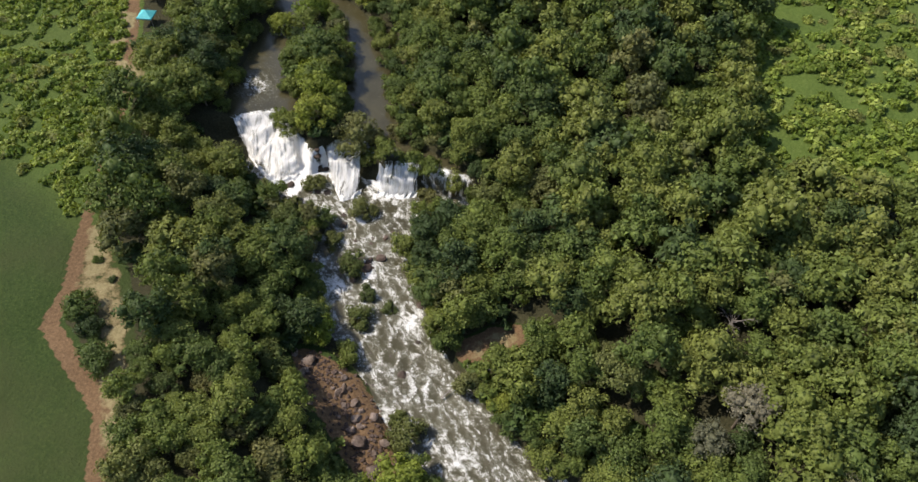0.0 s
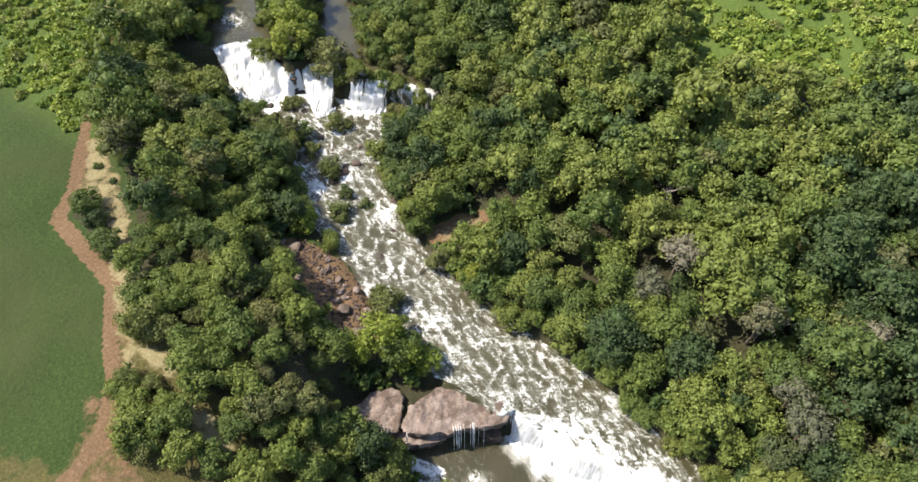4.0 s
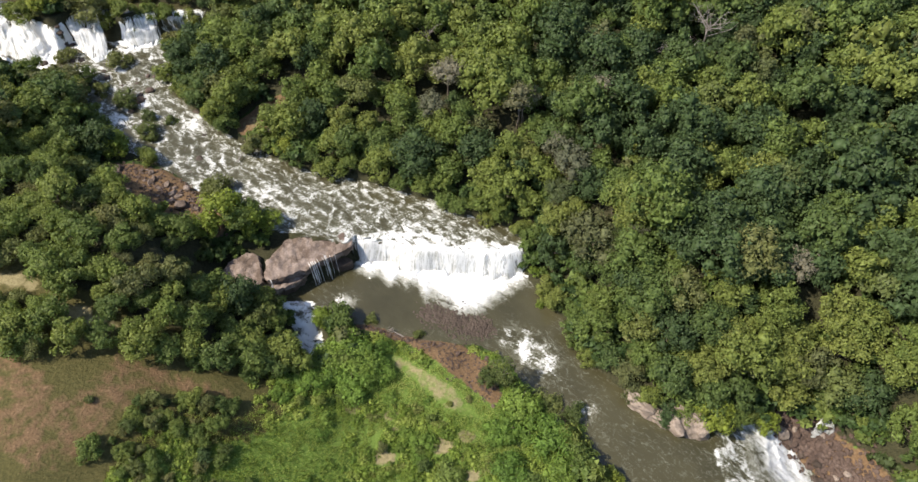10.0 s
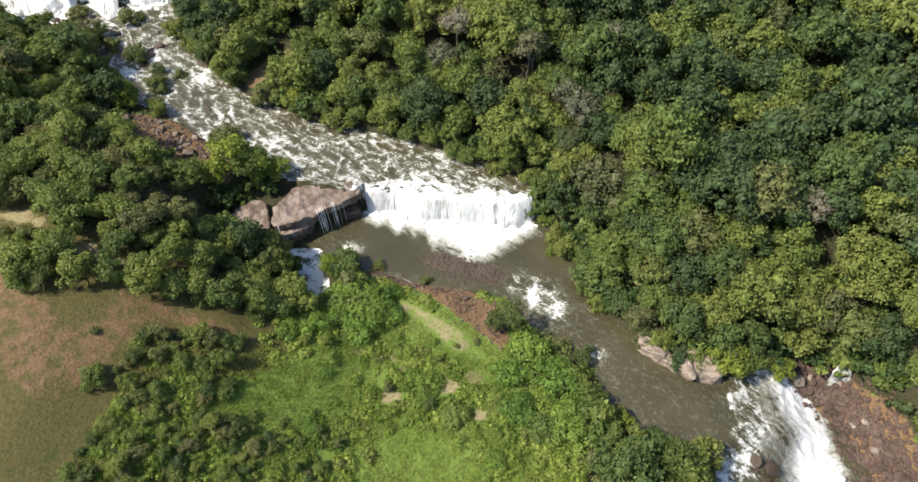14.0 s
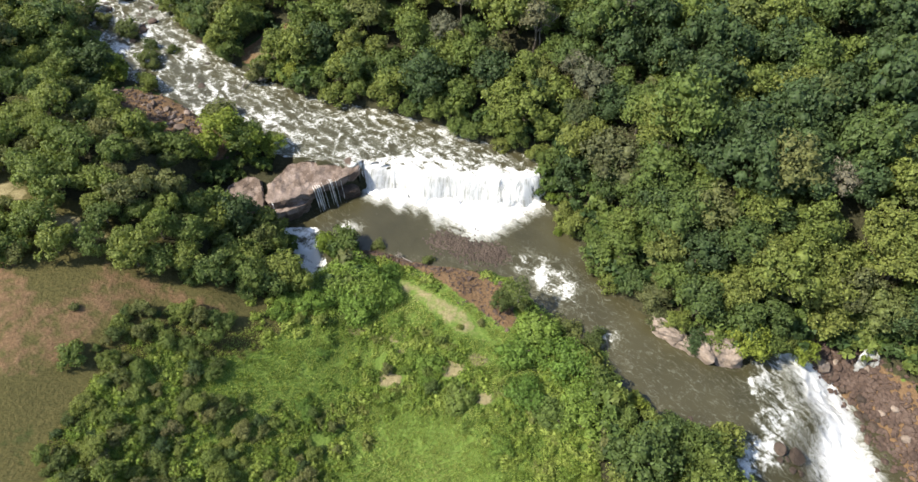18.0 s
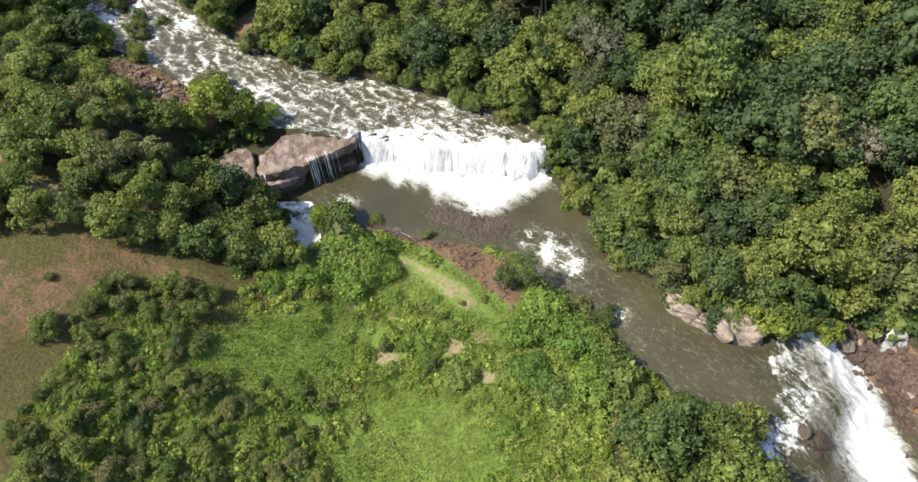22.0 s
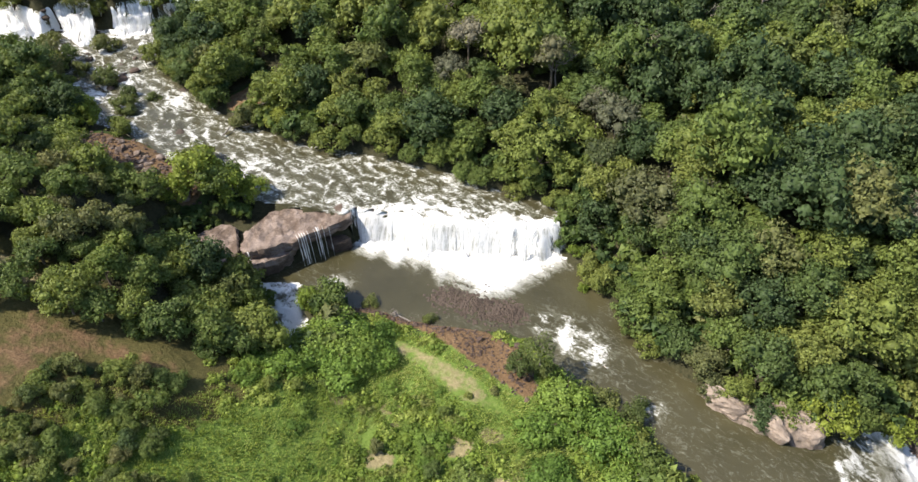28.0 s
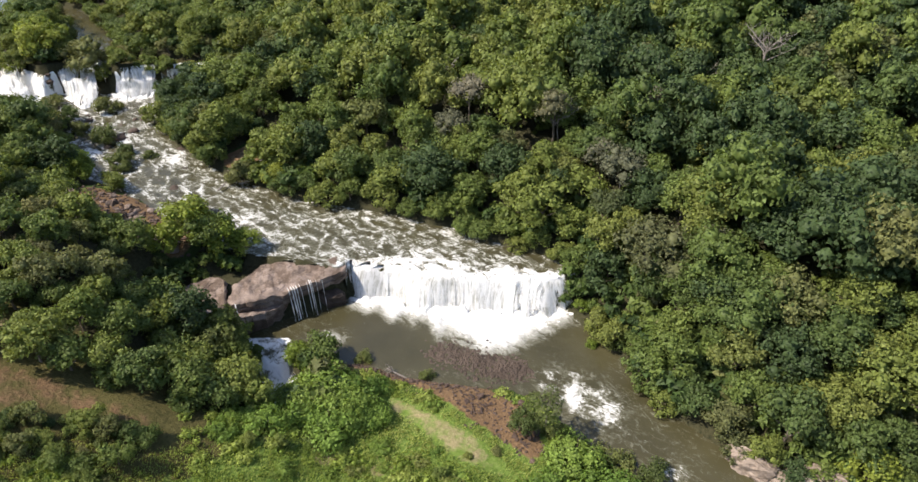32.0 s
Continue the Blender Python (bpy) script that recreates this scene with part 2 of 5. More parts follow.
def make_fall(name, white):
    """Falling water: streaks of white that run down the sheet, with gaps where it thins."""
    k = Mat(name)
    across, down, full = k.attr("across"), k.attr("down"), k.attr("full")
    vec = k.t.nodes.new("ShaderNodeCombineXYZ")
    k.put(vec.inputs[0], across)
    k.put(vec.inputs[1], down)
    n = k.noise(1.0, 6, 0.66, k.stretch(3.6, 0.4, 1, 0, vec.outputs[0]))
    n2 = k.noise(1.0, 4, 0.6, k.stretch(0.8, 0.3, 1, 0, vec.outputs[0]))
    burst = k.noise(1.6, 6, 0.7)
    v = k.math("ADD", k.math("MULTIPLY", n, 0.6), k.math("ADD", k.math("MULTIPLY", n2, 0.35), k.math("MULTIPLY", burst, 0.2)))
    c = k.ramp(v, (0.38 - white, (0.22, 0.215, 0.17)), (0.48 - white, (0.56, 0.56, 0.52)), (0.59 - white, (0.9, 0.9, 0.88)))
    k.bump(k.math("ADD", n, burst), 0.5, 0.3)
    k.done(c, 0.6, 0.3)
    tr = k.node("ShaderNodeBsdfTranslucent")
    k.put(tr.inputs["Color"], c)
    mixn = k.node("ShaderNodeMixShader")
    mixn.inputs[0].default_value = 0.35
    k.t.links.new(k.b.outputs[0], mixn.inputs[1])
    k.t.links.new(tr.outputs[0], mixn.inputs[2])
    gap = k.node("ShaderNodeMixShader")
    clear = k.node("ShaderNodeBsdfTransparent")
    cover = k.math("ADD", k.math("SUBTRACT", v, 0.575), k.math("MULTIPLY", full, 0.5))
    k.put(gap.inputs[0], k.ramp(cover, (0.2, 0.0), (0.32, 1.0)))
    k.t.links.new(clear.outputs[0], gap.inputs[1])
    k.t.links.new(mixn.outputs[0], gap.inputs[2])
    k.t.links.new(gap.outputs[0], k.out.inputs[0])
    return k.m


M_BARK, M_DEAD, M_GROUND = make_bark(), make_deadwood(), make_ground()
M_LEDGE = make_rock("ledge_rock", (0.08, 0.06, 0.046), (0.2, 0.152, 0.122), (0.37, 0.3, 0.255), 0.0, 1.0)
M_RED = make_rock("red_rock", (0.03, 0.021, 0.016), (0.085, 0.056, 0.042), (0.18, 0.132, 0.105))
M_PALE = make_rock("pale_rock", (0.1, 0.08, 0.06), (0.26, 0.205, 0.16), (0.4, 0.33, 0.27))
M_WET = make_rock("wet_dark_rock", (0.028, 0.02, 0.014), (0.062, 0.044, 0.032), (0.115, 0.086, 0.066), 0.15)


def make_froth():
    k = Mat("froth")
    n = k.noise(2.2, 6, 0.7)
    k.bump(n, 0.7, 0.3)
    return k.done(k.ramp(n, (0.3, (0.62, 0.62, 0.58)), (0.6, (0.84, 0.84, 0.82))), 0.8, 0.3)


M_FROTH = make_froth()
M_WATER, M_FALL, M_FALLTHIN = make_water(), make_fall("falling_water", -0.012), make_fall("thin_falling_water", -0.02)
M_LACE = make_fall("lacing_water", -0.13)

# ---- the lie of the land ----
# Chains of the river's reaches: x, y, half width.
ABOVE = [(-106, 112, 9), (-93, 86, 4.5), (-87, 67, 4.2), (-81, 54, 5.5), (-74, 53, 4)]
ABOVE_R = [(-95, 94, 3), (-79, 87, 2.6), (-66, 72, 3.8), (-58.5, 60, 5.2), (-53, 55, 3.2), (-45, 54.5, 1.4), (-36, 54, 0.8)]
MIDDLE = [(-72, 45, 4.5), (-62, 42.5, 5.5), (-54, 42.5, 5.5), (-47, 40, 6.5), (-46.5, 33, 7.5), (-38.4, 24.4, 7.3), (-29.8, 18.5, 6.2), (-22.4, 13.3, 6.5), (-12, 8, 7), (2, 4.8, 6.6), (12, 2, 6), (20, -1, 5), (27, -2, 3.6)]
MIDDLE_R = [(-50, 45, 4), (-43, 47.5, 3.5), (-36, 51, 2)]
POOL = [(-5, -10, 3.5), (4, -8.5, 6.5), (14, -9.5, 8.5), (24, -11, 8), (30.5, -17, 6), (34, -24, 5.2), (41, -33, 6.2), (48, -38.5, 6.2), (55, -39.5, 5.6)]
SIDE = [(-10.2, -9.4, 1.2), (-8, -12.6, 1.7), (-6, -16.5, 1.6), (-5, -20.5, 1.2)]
BELOW = [(59, -39.5, 6.5), (64, -42, 9.5), (64, -47, 13), (64, -56, 15), (88, -86, 18)]


def seg_dist(px, py, chain):
    """Distance to the edge of a chain of discs, negative inside, and how far along it (in nodes)."""
    best = np.full(px.shape, 1e9)
    along = np.zeros(px.shape)
    for i, ((ax, ay, ar), (bx, by, br)) in enumerate(zip(chain, chain[1:])):
        dx, dy = bx - ax, by - ay
        u = np.clip(((px - ax) * dx + (py - ay) * dy) / (dx * dx + dy * dy), 0, 1)
        d = np.hypot(px - ax - u * dx, py - ay - u * dy) - (ar + u * (br - ar))
        near = d < best
        best, along = np.where(near, d, best), np.where(near, i + u, along)
    return best, along


def step(a, b, v):
    u = np.clip((v - a) / (b - a), 0, 1)
    return u * u * (3 - 2 * u)


def bumps(x, y, scale, seed):
    """Smooth noise about -1 to 1, from a few turned waves."""
    r = np.random.RandomState(seed)
    out = 0
    for _ in range(7):
        a, f, p = r.uniform(0, 6.28), r.uniform(0.6, 1.7) / scale, r.uniform(0, 6.28)
        out = out + np.sin((x * np.cos(a) + y * np.sin(a)) * f * 6.28 / 2 + p)
    return out / 3.2


LIP_1 = ([-88, -83, -79, -75, -70, -63.5, -62, -60, -58.5, -55, -51, -47, -42, -34, -28], [44, 46.5, 50.5, 52.5, 50, 46.5, 48.5, 53, 55, 52, 49.5, 51.3, 52.2, 52.3, 53])
LIP_2 = ([-30, -21, -16, -12.3, -8, -4, -0.8, 0.1, 0.6, 3.8, 8.6, 13.3, 18, 22.3, 23, 27, 29.6, 31, 40], [-8, -10.5, -9.2, -7.6, -5.5, -3.3, -2.3, -1.6, -0.5, -1.0, -1.9, -2.9, -3.3, -3.4, -3.8, -4.0, -3.2, -2.2, -1])
VEIL = ([-16, -12.3, -8, -4, -0.8], [-11.2, -9.6, -7.4, -5.1, -3.7])
LIP_3 = ([-60, -45, -43, -41, -38, -34, -20], [50, 52.5, 54.5, 57, 56.2, 57, 60])


def behind_1(x, y):
    return y - np.interp(x, *LIP_1)


def behind_2(x, y):
    return y - np.interp(x, *LIP_2)


def behind_3(x, y):
    return np.interp(y, *LIP_3) - x


def level(x, y, back=0.0):
    """The water's height, and the land's near it; back moves the drops upstream."""
    _, s = seg_dist(x, y, MIDDLE)
    mid = np.interp(s, range(13), [4.0, 3.8, 3.7, 3.5, 3.0, 2.2, 1.5, 0.95, 0.5, 0.15, -0.15, -0.45, -0.6])
    _, s = seg_dist(x, y, POOL)
    low = np.interp(s, range(9), [-4.75, -4.78, -4.8, -4.85, -4.95, -5.05, -5.15, -5.2, -5.4])
    low = low - 2.0 * step(-11, -17, y) * step(3.5, 1.0, seg_dist(x, y, SIDE)[0])
    b1, b2, b3 = behind_1(x, y) - back, behind_2(x, y) - back, behind_3(x, y) - back
    apron = np.where(x < -63, 2.2, 0.9)
    z = np.where(x < -27, mid + (8.25 - mid) * step(-1, 0.4, b1 / np.where(b1 < 0, apron, 1.0)), mid)
    use2 = np.where(x < -24, 1, step(-0.7, 0.25, b2))
    z = np.where((x > -30) & (y < 14), low + (z - low) * use2, z)
    chute = -5.4 - 1.4 * step(0, 6, -b3) - 5.3 * step(5, 17, -b3)
    return np.where((b3 < 0) & (y < -15) & (x > 40), chute, z)


def river(x, y, side=True):
    """Distance to the water's edge, negative in the water."""
    up = behind_1(x, y) > -0.3
    lo = (behind_2(x, y) < 0.3)
    d = np.minimum(np.where(up, np.minimum(seg_dist(x, y, ABOVE)[0], seg_dist(x, y, ABOVE_R)[0]), 1e9), np.where((behind_1(x, y) < 0.5) | (x > -26), seg_dist(x, y, MIDDLE)[0], 1e9))
    d = np.minimum(d, np.where(behind_1(x, y) < 0.5, seg_dist(x, y, MIDDLE_R)[0], 1e9))
    d = np.where(lo & (x > -22) & (y < 0), 1e9, d)
    d = np.minimum(d, np.where(lo, seg_dist(x, y, POOL)[0], 1e9))
    d = np.minimum(d, np.where(lo & side, seg_dist(x, y, SIDE)[0], 1e9))
    return np.minimum(d, np.where(behind_3(x, y) < 3, seg_dist(x, y, BELOW)[0], 1e9))


def broad(x, y):
    """The land away from the river: a plateau to the west, a wooded rise to the east, low ground between."""
    west = 10.6 - 13.0 * step(-46, 12, x) * step(14, -22, y)
    east = 0.5 + 0.1 * np.maximum(y + 25, 0) + 0.055 * np.maximum(x, 0)
    side = step(-14, 14, 0.55 * (x + 34) + 0.83 * (y - 14) + 6) * step(-60, -30, x + 0.2 * y)
    side = np.where(y < -14, step(-3, 3, x - 30 - 0.9 * (-y - 14) + 6), side)
    return west + (east - west) * side + 0.5 * bumps(x, y, 30, 3) + 0.2 * bumps(x, y, 9, 4)


LEDGE = [(-1.5, -1.6, 2.4), (-6, -2.6, 3.2), (-11, -4.8, 3.6), (-16, -7.4, 3.4), (-19.5, -7.4, 2)]


def land(x, y):
    d = river(x, y)
    lev, bed = level(x, y), level(x, y, 1.7)
    far = broad(x, y)
    bank = lev + 0.25 + 0.35 * np.clip(d, 0, 3) + 0.25 * bumps(x, y, 5, 6)
    z = bank + (far - bank) * step(2.5, 20, river(x, y, False))
    z = z + (np.minimum(z, -1.3) - z) * step(6.5, 0.6, seg_dist(x, y, LEDGE)[0])
    low = np.minimum(lev, bed) - 0.25 - 0.6 * step(0, -2.5, d)
    return np.where(d < 0, low, np.where(d < 0.9, low + (bank - low) * np.clip(d, 0, 0.9) / 0.9, z))


TRACK = [(-150, 100, 1.1), (-121, 66, 1.2), (-105, 47, 0.9), (-94, 30, 0.9), (-87.5, 19, 0.8), (-82, 10, 0.9), (-78, 4, 0.9), (-76, -2, 1.2), (-68, -5.2, 1.3), (-59.5, -9, 1.0), (-54, -16.5, 0.9), (-49, -22, 0.9), (-45.3, -28.5, 0.9), (-46, -35, 1.1), (-54, -54, 1.1)]
BARE = [(-82, 14, 2.2), (-75, 7, 3.8), (-67, 1, 2.6), (-55, -12, 2.0), (-49, -19, 1.4)]
TENT = (-114.3, 63.2)
YARD = [(-120, 62, 3.2), (-112, 50, 1.8), (-104, 48, 2.2)]
SAND = [(-50, -16, 0.8), (-45, -16.5, 1.3), (-41.5, -18.5, -0.3), (-38, -20.5, 0.9), (-34, -22, 1.5), (-31, -23, 0.5)]
SPOTS = [(19.4, -35, 0.9), (16, -36.6, 1.1), (7.7, -38.3, 1.1), (8, -32, 0.7), (20, -41, 0.7), (2.5, -31, 0.8), (9, -34, 0.5)]
BROWN = [(-50, -25, 1.5), (-42, -32, 4.6), (-34, -40, 4.6), (-30, -36, 3.6), (-28, -29.8, 3.2), (-22, -29.6, 1.9), (-14, -31.2, 1.1)]
TRAIL = [(5, -20, 0.5), (11, -24, 1.6), (17, -29, 2.2), (21, -32, 1.0)]
SHORE = [(2, -15.8, 0.8), (10, -17.8, 1.4), (16, -20.5, 2.6), (21, -24, 3.0), (23.5, -28.5, 1.6)]
SLIP = [(-21.2, 24.6, 1.7), (-18.6, 27, 2.1), (-16, 29, 1.2)]
BAR = [(-43, 12, 2.0), (-36, 9.5, 4.2), (-29, 5.2, 4.0), (-23, 0.5, 2.2)]


RIGHT = [(69, -31, 1.5), (74, -34, 2.5), (78, -39, 3.5), (80, -46, 4), (84, -52, 4)]


def open_ground(x, y):
    """Above 0 where no wood grows: fields, clearing, tracks."""
    west = -(seg_dist(x, y, TRACK)[0] - 0.8)
    track_x = np.interp(y, [-54, -35, -28.5, -22, -16.5, -9, -5.2, -2, 4, 10, 19, 30, 47, 66, 100], [-54, -46, -45.3, -49, -54, -59.5, -68, -76, -78, -82, -87.5, -94, -105, -121, -150])
    west = np.maximum(west, track_x - x)
    clear = np.minimum(np.minimum(-27.5 - y, 34 - x), x + 80)
    clear = np.maximum(clear, np.minimum(-19 - y, np.minimum(x - 2, 30 - x)))
    east = np.minimum(y - 74 - 0.15 * np.maximum(x - 20, 0), x - 8 + 0.3 * (y - 82) + 4 * bumps(x, y, 18, 9))
    wide = [-(seg_dist(x, y, c)[0] - m) for c, m in ((BROWN, 0.5), (SHORE, 1), (BARE, 0.5), (YARD, 1), (BAR, 1), (RIGHT, 0.3), (SLIP, 0.9))]
    return np.maximum.reduce([west, clear, east, *wide])


def part(name, mesh, material, parent=None, label=""):
    """Links a mesh as one object, under a thing or a part."""
    if isinstance(mesh, bmesh.types.BMesh):
        bm, mesh = mesh, bpy.data.meshes.new(name)
        bm.to_mesh(mesh)
        bm.free()
    if material and not mesh.materials:
        mesh.materials.append(material)
    ob = new(name, mesh)
    ob.parent = parent
    if label:
        ob["label"] = label
    return ob


def raw_mesh(name, verts, faces_flat, sizes, smooth=False, rounded=False):
    """A mesh from arrays, fast."""
    me = bpy.data.meshes.new(name)
    sizes = np.asarray(sizes, np.int32)
    me.vertices.add(len(verts))
    me.vertices.foreach_set("co", np.asarray(verts, np.float32).ravel())
    me.loops.add(len(faces_flat))
    me.loops.foreach_set("vertex_index", np.asarray(faces_flat, np.int32))
    me.polygons.add(len(sizes))
    me.polygons.foreach_set("loop_start", np.concatenate([[0], np.cumsum(sizes)[:-1]]).astype(np.int32))
    me.polygons.foreach_set("use_smooth", np.full(len(sizes), smooth) | (sizes == 3 if rounded else False))
    me.update(calc_edges=True)
    return me


def point_attr(me, name, values, kind="FLOAT"):
    a = me.attributes.new(name, kind, "POINT")
    a.data.foreach_set("value" if kind == "FLOAT" else "vector", np.asarray(values, np.float32).ravel())


def sheet(name, xs, ys, zf, keep=None, smooth=True):
    """A grid of quads over xs and ys; keep says which vertices count."""
    X, Y = np.meshgrid(xs, ys)
    Z = zf(X, Y)
    n, m = X.shape
    idx = np.arange(n * m).reshape(n, m)
    q = np.stack([idx[:-1, :-1], idx[:-1, 1:], idx[1:, 1:], idx[1:, :-1]], -1).reshape(-1, 4)
    V = np.stack([X, Y, Z], -1).reshape(-1, 3)
    if keep is not None:
        k = keep(X, Y).ravel()
        q = q[k[q].any(1)]
        used = np.unique(q)
        remap = np.zeros(n * m, int)
        remap[used] = np.arange(len(used))
        q, V = remap[q], V[used]
    return raw_mesh(name, V, q.ravel(), np.full(len(q), 4), smooth), V


def axis(a, b, fine, far):
    """Fine steps from a to b, growing ones out to far on both sides."""
    mid = np.arange(a, b + fine / 2, fine)
    grow = fine * 1.6 ** np.arange(1, 40)
    out = np.cumsum(grow)
    out = out[out < far]
    return np.concatenate([a - out[::-1], mid, b + out])


# ---- ground ----
ground_mesh, V = sheet("ground", axis(-135, 125, 0.8, 1500), axis(-70, 150, 0.8, 1500), land)
x, y = V[:, 0], V[:, 1]
og = open_ground(x, y)
point_attr(ground_mesh, "lush", np.maximum(step(0, 2.5, np.maximum(-29 - y, np.minimum(-19 - y, x - 2))) * step(-29, -24, x + 3 * bumps(x, y, 9, 47)) * step(-80, -60, y + 5 * bumps(x, y, 8, 49)), np.maximum(0.5 * step(60, 75, y) * step(-40, -10, x), 0.4 * step(-70, -84, x) * step(12, 22, y + 0.25 * (x + 95)))))
point_attr(ground_mesh, "wood", step(0.4, -0.6, og))


def patch(chain, outer, inner):
    return step(outer, inner, seg_dist(x, y, chain)[0])


point_attr(ground_mesh, "earth", np.maximum.reduce([patch(TRACK, 0.5, -0.4), 0.58 * patch(BARE, 1, -1.5), 0.53 * patch(BROWN, 3, -2), 0.8 * patch(SHORE, 1, -1), 0.55 * patch(YARD, 1, -1),
                                                    0.85 * patch(SLIP, 1.5, 0), 0.9 * patch(BAR, 1, -1), 0.85 * patch(RIGHT, 1.5, 0), 0.8 * step(0.2, -0.8, river(x, y))]))
point_attr(ground_mesh, "dry", np.maximum(0.62 * step(-30, -36, y) * step(-22, -28, x) * step(-75, -55, x), np.maximum(0.85 * patch(BROWN, 9, 3) * step(-51, -45, x), 0.7 * patch(SAND, 5, 1.5))))
point_attr(ground_mesh, "pale", np.maximum.reduce([0.52 * patch(TRAIL, 2.0, -1.4), 0.56 * patch(BARE, 2, -2), 0.62 * patch(YARD, 1, -1.5), 0.62 * patch(SAND, 2.2, -1.2), 0.48 * patch(SLIP, 0.5, -0.5),
                                                   0.85 * np.maximum.reduce([step(1.3, -0.6, np.hypot((x - a) * 0.8, (y - b) * 1.1) - c) for a, b, c in SPOTS])]))
tagged(part("ground", ground_mesh, M_GROUND), "grass, red earth and leaf litter on uneven valley ground", "ground", kind="structure")

# ---- water ----


def foam_at(x, y):
    """How broken the water is, 0 to about 1.2."""
    up1, up2, up3 = behind_1(x, y), behind_2(x, y), behind_3(x, y)
    f = np.full(x.shape, 0.2)
    rapid = (x < 32) & (up1 < 0) & (up2 > 0)
    f = np.where(rapid, 0.31 + 0.14 * bumps(x, y, 7, 31), f)
    f = np.where(rapid & (x < -22), 0.26 + 0.18 * bumps(x, y, 6, 32), f)
    f = np.where(rapid & (x < -14) & (y < 6 + 0.0 * x), 0.2, f)
    f = np.where(rapid & (x < -45), 0.31 + 0.22 * bumps(x, y, 8, 33) + 0.45 * step(-7, -1, up1), f)
    f = np.where(rapid & (x < -63) & (up1 > -8), 0.85, f)
    f = np.where(rapid, np.maximum(f, 0.33 + 0.33 * step(4.0 + 2.5 * np.exp(-((x - 12) / 5.0) ** 2) + 1.2 * bumps(x, y, 5, 36), 0.2, up2) * step(1, 6, x)), f)
    f = np.where((up1 > 0) & (x < -27), 0.12 + 0.6 * step(2, 0, up1) + 0.3 * np.exp(-(((x + 84) / 4) ** 2 + ((y - 58) / 4) ** 2)), f)
    pool = (up2 < 0) & (up3 > 0) & (x > -14)
    reach = 3.3 + 5.6 * np.exp(-((x - 19) / 6.5) ** 2) + 0.8 * bumps(x, 0.3 * y, 2.6, 38)
    f = np.where(pool, 0.05 + 1.01 * step(reach + 4.6, reach - 3.4, -up2 + 1.1 * bumps(x * 1.6, y * 0.35, 4, 37)) * step(-0.6, 1.2, x) * step(34, 31.5, x), f)
    f = np.where(pool, np.maximum(f, 0.18 + 0.34 * np.exp(-(((0.7 * (x - 30.2) - 0.7 * (y + 20)) / 5.5) ** 2 + ((0.7 * (x - 30.2) + 0.7 * (y + 20)) / 2.8) ** 2)) * (1 + 0.5 * bumps(x, y, 2.5, 39)) + 0.34 * np.exp(-(((x - 38) / 1.6) ** 2 + ((y + 30.5) / 1.6) ** 2))), f)
    f = np.where(pool, np.maximum(f, 0.18 + 0.42 * np.exp(-(((x + 0.5) / 1.8) ** 2 + ((y + 10.5) / 1.4) ** 2))), f)
    f = np.where((x < -3) & (y < -10.5) & (y > -40) & (x > -14) & (seg_dist(x, y, SIDE)[0] < 1), 0.66 + 0.2 * bumps(x, y, 1.6, 40), f)
    chute = (up3 < 0) & (x > 40)
    band = 67.5 + 0.14 * (-y - 32)
    f = np.where(chute, 0.42 + 0.15 * bumps(x, y, 4, 34) + 0.62 * np.exp(-((x - band) / 3.9) ** 2) - 0.06 * step(-3, -7, x - band) - 0.3 * step(2.5, 6, x - band) * step(-52, -46, y), f)
    return np.clip(f, 0, 1.3)


def soft_at(x, y):
    """Where the foam thins out gently, below the falls."""
    return np.where((behind_2(x, y) < 0) & (behind_2(x, y) > -14) & (x > -1) & (x < 34) & (y > -16), 1.0, np.where((behind_3(x, y) < -5) & (x > 60), 0.75, 0.0))


def crest(x, y):
    """Standing waves of the rapids, -1 to 1, longer along the flow than across it."""
    s, d = 0.8 * x - 0.6 * y, 0.6 * x + 0.8 * y
    s = s + 0.8 * bumps(x, y, 3.0, 23)
    a = 1 - 1.5 * np.abs(bumps(s * 0.6, d, 1.5, 21))
    b = 1 - 1.5 * np.abs(bumps(s * 0.75, d, 0.8, 22))
    return np.clip(0.5 * a + 0.5 * b, -1, 1)


def water_z(x, y):
    f = foam_at(x, y)
    amp = 0.03 + 0.36 * step(0.22, 0.9, f) + 0.25 * step(0.95, 1.2, f)
    return level(x, y) + amp * crest(x, y)


water_mesh, V = sheet("river", np.arange(-112, 112, 0.36), np.arange(-86, 112, 0.36), water_z, lambda a, b: river(a, b) < 0.5)
x, y = V[:, 0], V[:, 1]
f = foam_at(x, y)
point_attr(water_mesh, "foam", f + 0.3 * (crest(x, y) - 0.2) * step(0.24, 0.34, f) * step(1.1, 0.8, f) * (1 - 0.7 * soft_at(x, y)))
point_attr(water_mesh, "soft", soft_at(x, y))
tagged(part("river", water_mesh, M_WATER), "brown silty river broken by white foaming rapids", "river", kind="structure")


def along(lip, x0, x1):
    """Points along a lip from x0 to x1."""
    xs = np.linspace(x0, x1, max(9, int((x1 - x0) / 0.22)))
    return xs, np.interp(xs, *lip)


